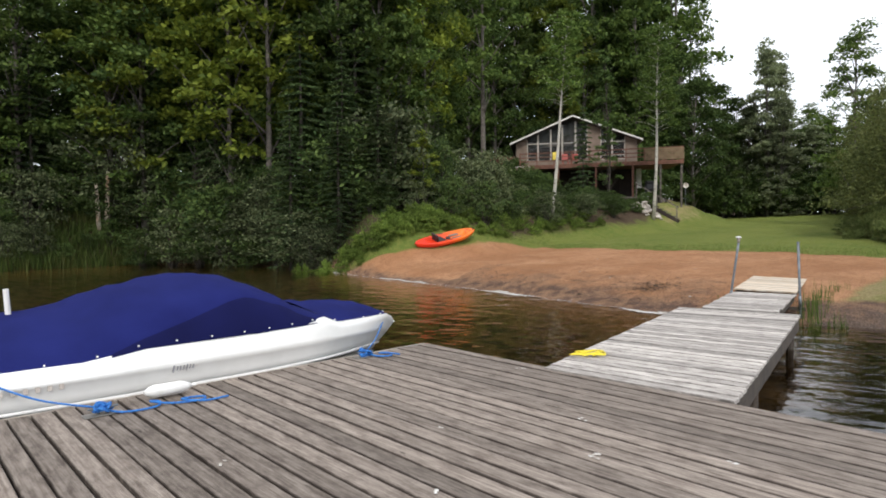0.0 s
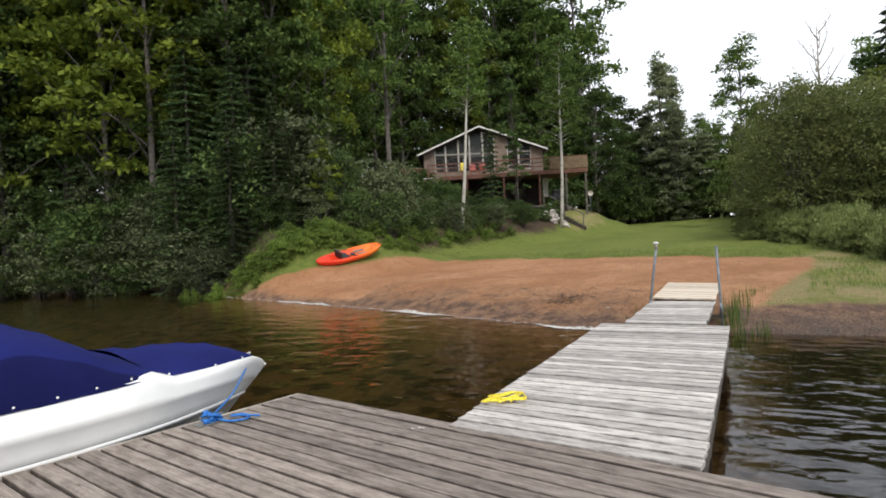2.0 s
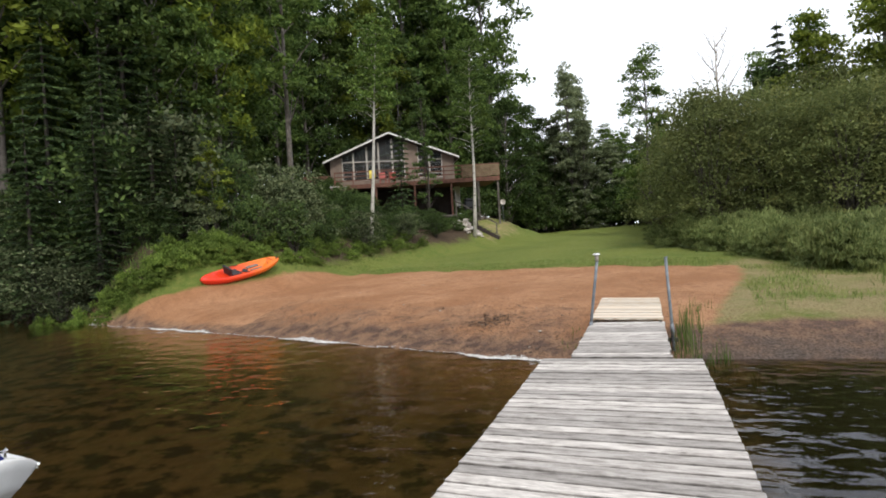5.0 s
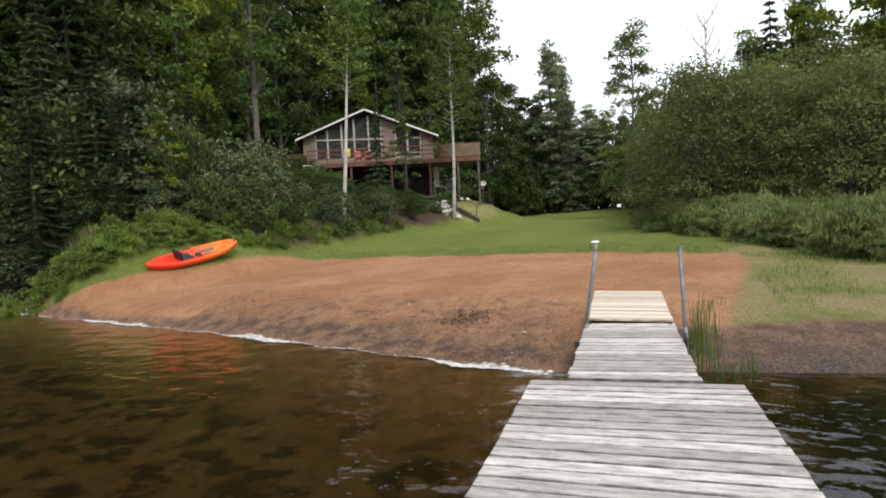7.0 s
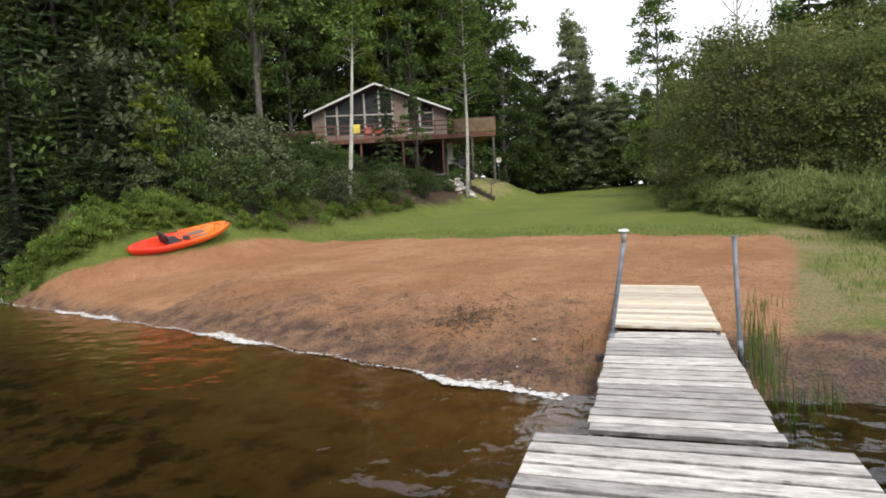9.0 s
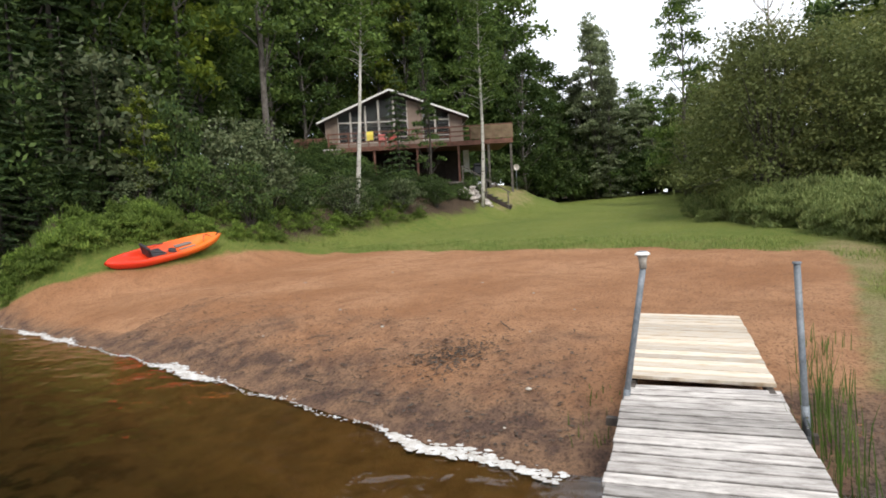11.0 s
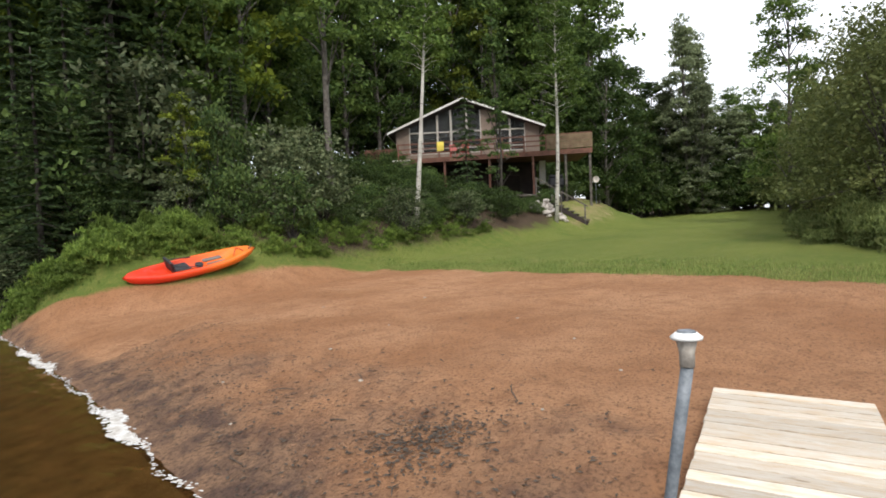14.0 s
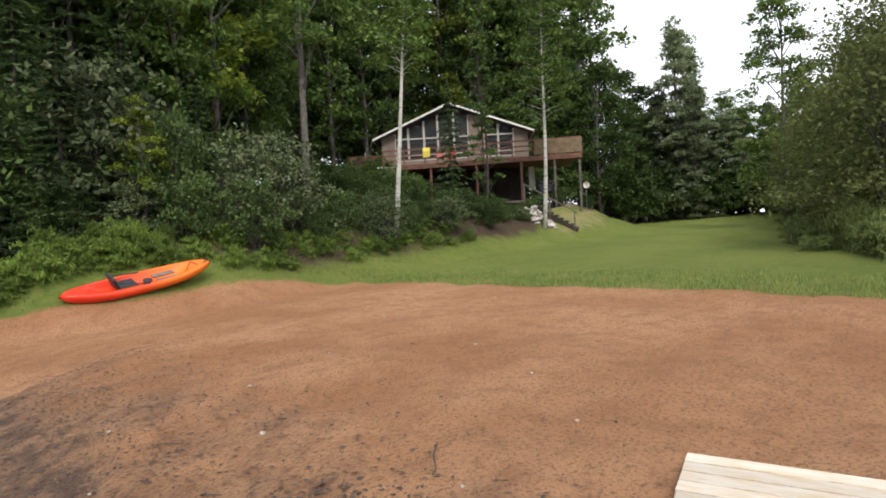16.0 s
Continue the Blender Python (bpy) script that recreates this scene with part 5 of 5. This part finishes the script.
for x, y in ((27.6, 18.2), (17.0, 27.0), (21.5, 31.5)):
    broadleaf("aspen_tree", "tall tree with a bare grey trunk at the wood's edge", int(x * 7), 18, 2.6, 0.42, 30, 120, 0.28, (BK, M["leaf_mid"]), 0.2, at=plant_at(x, y))
snag = thing("broken_snag", "broken pale tree stub at the wood's edge", "tree stub", plant_at(11.2, 32.2))
part("stub", tube([(0, 0, 0), (0.1, 0, 1.5), (0.22, 0.05, 3.4)], [0.14, 0.12, 0.1], 8), M["stub_wood"], snag)
part("second_stub", tube([(-0.35, 0, 0), (-0.4, 0, 1.4), (-0.45, 0, 2.7)], [0.12, 0.11, 0.08], 8), M["stub_wood"], snag)


def blades(name, label, spots, material, seed, kind="stuff", category="grass", lean=0.45):
    """Grass blades at spots (x, y, height, width), joined."""
    r = random.Random(seed)
    verts, faces = [], []
    for x, y, h, w in spots:
        z = gz(x, y) - 0.02
        a, b = r.uniform(0, math.tau), r.uniform(0, math.tau)
        sx, sy = math.cos(a) * w / 2, math.sin(a) * w / 2
        lx, ly = math.cos(b) * h * lean * r.random(), math.sin(b) * h * lean * r.random()
        i = len(verts)
        verts += [(x - sx, y - sy, z), (x + sx, y + sy, z), (x + sx * 0.8 + lx * 0.35, y + sy * 0.8 + ly * 0.35, z + h * 0.6), (x - sx * 0.8 + lx * 0.35, y - sy * 0.8 + ly * 0.35, z + h * 0.6), (x + lx, y + ly, z + h)]
        faces += [(i, i + 1, i + 2, i + 3), (i + 3, i + 2, i + 4)]
    ob = thing(name, label, category, kind=kind, data=mesh_of(name, verts, faces, material))
    return ob


gr = random.Random(77)
spots = []
while len(spots) < 16000:
    x, y = gr.uniform(7, 30), gr.uniform(11, 33)
    d = float(inland(x, y))
    e = y - float(np.interp(x, [7, 11.5, 12.4, 12.65, 13.0, 13.6, 14.5, 15.6, 17, 19, 21, 30], [16.0, 15.6, 14.8, 14.2, 13.4, 12.85, 12.45, 12.15, 12.0, 11.9, 11.7, 11.6]))
    if d < 0.15 or e < 0 or e > 4.5 and d > 4:
        continue
    if 13.4 < x < 17 and y < 13.4 - (x - 13.6) * 0.22 + 0.25 and y > 11.9:
        if gr.random() > 0.3:
            continue
        e = 0.1
    hh = min(0.07 + e * 0.06, 0.24) * gr.uniform(0.4, 1.3)
    spots.append((x, y, hh, 0.012 + 0.014 * gr.random()))
blades("shore_grass", "uncut green grass and weeds along the wooded bank", spots, M["herb"], 3)
spots = []
while len(spots) < 16000:
    x, y = gr.uniform(-18, 15), gr.uniform(30.4, 33.4)
    if float(inland(x, y)) < -0.35:
        continue
    spots.append((x, y, gr.uniform(0.3, 0.9), 0.04))
blades("shore_weeds", "mixed green and brown weeds on the far shore", spots, M["herb"], 8)
spots = []
while len(spots) < 24000:
    x, y = gr.uniform(9.5, 27), gr.uniform(-14, -2.4)
    lim = float(np.interp(x, [9, 13, 18, 27], [-4.6, -5.0, -4.6, -3.6]))
    if y > lim + gr.uniform(-0.4, 0.5):
        continue
    spots.append((x, y, gr.uniform(0.2, 0.8) * min(1.0, 0.3 + (lim - y) * 0.3), 0.018))
blades("tall_grass", "tall pale green grass before the bushes", spots, M["grass"], 5)
spots = []
while len(spots) < 24000:
    x, y = gr.uniform(7.6, 24), gr.uniform(-8.5, 11.8)
    fx = float(sand_far(y))
    ok = (-0.15 < x - fx < 3.2 and y > -2.6 and gr.random() < 1.2 - max(x - fx, 0) * 0.3) or (y < -2.0 - 0.1 * (x - 9) and x > 9.0 and math.sin(x * 1.3 + 2 * math.sin(y * 0.9)) + math.sin(y * 1.9 + x * 0.6) + gr.uniform(-0.8, 0.8) > -0.1 + max(0, 13 - x) * 0.1)
    if not ok:
        continue
    spots.append((x, y, gr.uniform(0.04, 0.13), 0.014))
blades("lawn_fringe", "short green grass along the edge of the sand", spots, M["grass"], 6)
spots = []
for cx, cy, n, hh in ((7.3, -0.80, 60, 0.62), (7.9, -0.85, 60, 0.55), (6.6, -0.95, 36, 0.42), (8.6, -0.95, 40, 0.36), (7.1, -1.25, 36, 0.40), (6.2, -1.5, 18, 0.30), (9.4, -1.1, 30, 0.25), (7.6, 0.78, 22, 0.16), (8.2, 0.76, 16, 0.12)):
    for _ in range(n):
        spots.append((cx + gr.gauss(0, 0.18), cy + gr.gauss(0, 0.10), hh * gr.uniform(0.3, 1.0), 0.010))
blades("reeds", "green reeds and rushes beside the ramp", spots, M["reed"], 9, category="reeds", lean=0.3)


# ---- foam, pebbles, twigs on the beach ----
fo = random.Random(21)
verts, faces = [], []
y = 1.0
while y < 18.5:
    thick = 0.6 * max(0.0, math.sin(y * 1.25) + 0.55 * math.sin(y * 3.1 + 1) + 0.45)
    for _ in range(2 + int(16 * thick)):
        yy = y + fo.uniform(-0.08, 0.08)
        xx = float(np.interp(yy, SHORE_Y, SHORE_X)) - 0.05 + 0.05 * math.sin(yy * 5) + fo.gauss(0, 0.022 + 0.03 * thick)
        rr = fo.uniform(0.007, 0.016 + 0.02 * min(thick, 1))
        i, n = len(verts), 7
        z = max(WATER, gz(xx, yy)) + 0.004
        verts.append((xx, yy, z + rr * 0.2))
        for j in range(n):
            a, q = math.tau * j / n, rr * fo.uniform(0.75, 1.25)
            verts.append((xx + math.cos(a) * q, yy + math.sin(a) * q * 1.4, z))
        faces += [(i, i + 1 + j, i + 1 + (j + 1) % n) for j in range(n)]
    y += 0.045
thing("foam", "white foam washed up along the waterline", "foam", kind="stuff", data=mesh_of("foam", verts, faces, M["foam"], True))


def pebble(x, y, s, label):
    bm = bmesh.new()
    bmesh.ops.create_icosphere(bm, subdivisions=2, radius=s)
    for vv in bm.verts:
        vv.co = Vector((vv.co.x * 1.3, vv.co.y, vv.co.z * 0.6)) * (1 + 0.25 * noise.noise(vv.co * 9 / s * 0.1 + Vector((x, y, 0))))
    ob = thing("pebble", label, "pebble", pose(x, y, gz(x, y) + s * 0.25, 0, 0, x * 77), "pebbles on the sand", data=data_of("pebble", bm, M["pebble"], True))
    return ob


for x, y, s in ((8.15, 1.41, 0.032), (10.1, 3.82, 0.032), (11.2, 5.1, 0.025), (12.2, 2.2, 0.022), (9.9, 5.6, 0.022), (13.4, 3.4, 0.025), (8.9, 2.6, 0.02), (9.6, 1.7, 0.018), (7.6, 1.5, 0.022), (11.0, 1.4, 0.02), (15.5, 6.2, 0.028), (14.2, 7.7, 0.03), (9.1, 4.6, 0.018), (12.7, 5.2, 0.02)):
    pebble(x, y, s * 0.8, "small pale pebble on the brown sand")
for x, y, l, a in ((10.0, 2.1, 0.55, 0.5), (9.2, 3.4, 0.16, 1.9), (8.6, 4.0, 0.3, 1.2), (9.0, 1.9, 0.14, 2.4), (8.4, 2.3, 0.2, 0.3), (9.8, 4.6, 0.25, 2.0), (10.9, 3.3, 0.12, 0.8), (8.1, 3.1, 0.22, 1.5)):
    tg = thing("twig", "thin dark twig lying on the sand", "twig", pose(x, y, gz(x, y) + 0.012, 0, 0, math.degrees(a)), "twigs on the sand")
    part("stem", tube([(-l / 2, 0, 0), (0, 0.02, 0.012), (l / 2, -0.01, 0.0)], [0.004, 0.007, 0.003], 5), M["twig"], tg)
verts, faces = [], []
for _ in range(2600):
    yy = fo.uniform(0.9, 9)
    xx = float(np.interp(yy, SHORE_Y, SHORE_X)) + 0.15 + abs(fo.gauss(0, 1.4))
    if fo.random() < 0.25:
        xx, yy = 9.05 + fo.gauss(0, 0.28), 2.45 + fo.gauss(0, 0.24)
    s, a = fo.uniform(0.006, 0.022), fo.uniform(0, math.tau)
    z, i = gz(xx, yy) + 0.012, len(verts)
    dx, dy = math.cos(a) * s * 1.7, math.sin(a) * s * 1.7
    verts += [(xx - dx, yy - dy, z), (xx - dy * 0.4, yy + dx * 0.4, z + s * 0.4), (xx + dx, yy + dy, z), (xx + dy * 0.4, yy - dx * 0.4, z + s * 0.15)]
    faces.append((i, i + 1, i + 2, i + 3))
thing("beach_litter", "dark bark crumbs and leaf litter on the damp sand", "litter", kind="stuff", data=mesh_of("beach_litter", verts, faces, M["twig"]))

M["clod"] = plain("sand clod", (0.15, 0.075, 0.038), (0.33, 0.175, 0.095), 40, 0.95, 0.002)
verts, faces = [], []
for _ in range(15000):
    xx, yy = 7.6 + 12.5 * fo.random() ** 1.4, fo.uniform(-1.6, 11.5)
    if xx < float(np.interp(yy, SHORE_Y, SHORE_X)) + 0.5 or abs(yy) < 0.6 and xx < 10.4:
        continue
    s, a = fo.uniform(0.004, 0.013), fo.uniform(0, math.tau)
    z, i = gz(xx, yy), len(verts)
    for j in range(4):
        q = s * fo.uniform(0.7, 1.4)
        verts.append((xx + math.cos(a + j * 1.57) * q, yy + math.sin(a + j * 1.57) * q, z - 0.002))
    verts.append((xx, yy, z + s * 0.9))
    faces += [(i + j, i + (j + 1) % 4, i + 4) for j in range(4)]
thing("sand_clods", "loose brown clods scattered over the raked sand", "sand", kind="stuff", data=mesh_of("sand_clods", verts, faces, M["clod"]))
verts, faces = [], []
for fx, fy, r0 in ((0.25, 1.6, 0.03), (1.6, 3.3, 0.05), (1.2, 3.9, 0.035), (1.9, 2.4, 0.03), (2.6, 3.0, 0.03), (0.6, 4.6, 0.04), (1.1, 2.9, 0.025), (3.2, 1.9, 0.03), (2.2, 4.4, 0.04), (0.9, 5.2, 0.03), (3.6, 3.2, 0.025)):
    for _ in range(3):
        c = F0 + fe1 * (fx + fo.gauss(0, 0.02)) + fe2 * (fy + fo.gauss(0, 0.05))
        i = len(verts)
        verts.append((c.x, c.y, c.z + 0.010))
        for j in range(9):
            q = r0 * fo.uniform(0.15, 0.5)
            verts.append((c.x + math.cos(j * 0.698) * q, c.y + math.sin(j * 0.698) * q * 1.3, c.z + 0.006))
        faces += [(i, i + 1 + j, i + 1 + (j + 1) % 9) for j in range(9)]
thing("bird_droppings", "dried white bird droppings on the dock boards", "droppings", kind="stuff", data=mesh_of("bird_droppings", verts, faces, M["foam"]))

# ---- boards of the docks ----
fb = board_mesh("board", FLEN, PITCH - 0.017, 0.035, M["float_wood"])
bang = math.atan2(fe2.y, fe2.x)
br = random.Random(6)
for i in range(NFB):
    ob = part("board", fb, None, float_dock)
    c = F0 + fe1 * ((i + 0.5) * PITCH) + fe2 * (FLEN / 2 + br.uniform(-0.015, 0.015))
    ob.matrix_world = Matrix.Translation(c + Vector((0, 0, br.uniform(-0.003, 0.003)))) @ Matrix.Rotation(bang + br.uniform(-0.0012, 0.0012), 4, "Z")
gb = board_mesh("board", 1.68, 0.119, 0.035, M["grey_wood"])
N1 = 35
for i in range(N1):
    ob = part("board", gb, None, gangway)
    f = (i + 0.5) / N1
    x = -0.16 + (4.97 + 0.16) * f
    ob.matrix_world = pose(x, br.uniform(-0.005, 0.005), br.uniform(-0.003, 0.003), br.uniform(-0.6, 0.6), 0, 90 - 8.5 * (1 - f) ** 1.5 + br.uniform(-0.3, 0.3))
rb = board_mesh("board", 1.08, 0.122, 0.032, M["grey_wood"])
for i in range(20):
    ob = part("board", rb, None, ramp)
    ob.matrix_world = pose(5.11 + 0.1405 * i, br.uniform(-0.01, 0.01), 0.005 + br.uniform(-0.003, 0.003), 0, 0, 90 + br.uniform(-0.3, 0.3))
nb = board_mesh("board", 1.07, 0.137, 0.032, M["new_wood"])
for i in range(18):
    ob = part("board", nb, None, ramp, "newer pale pine board")
    x = 7.965 + 0.1405 * i
    ob.matrix_world = pose(x, br.uniform(-0.006, 0.006), 0.05 + (x - 7.9) * 0.027 + br.uniform(-0.002, 0.002), 0, -1.5, 90 + br.uniform(-0.2, 0.2))
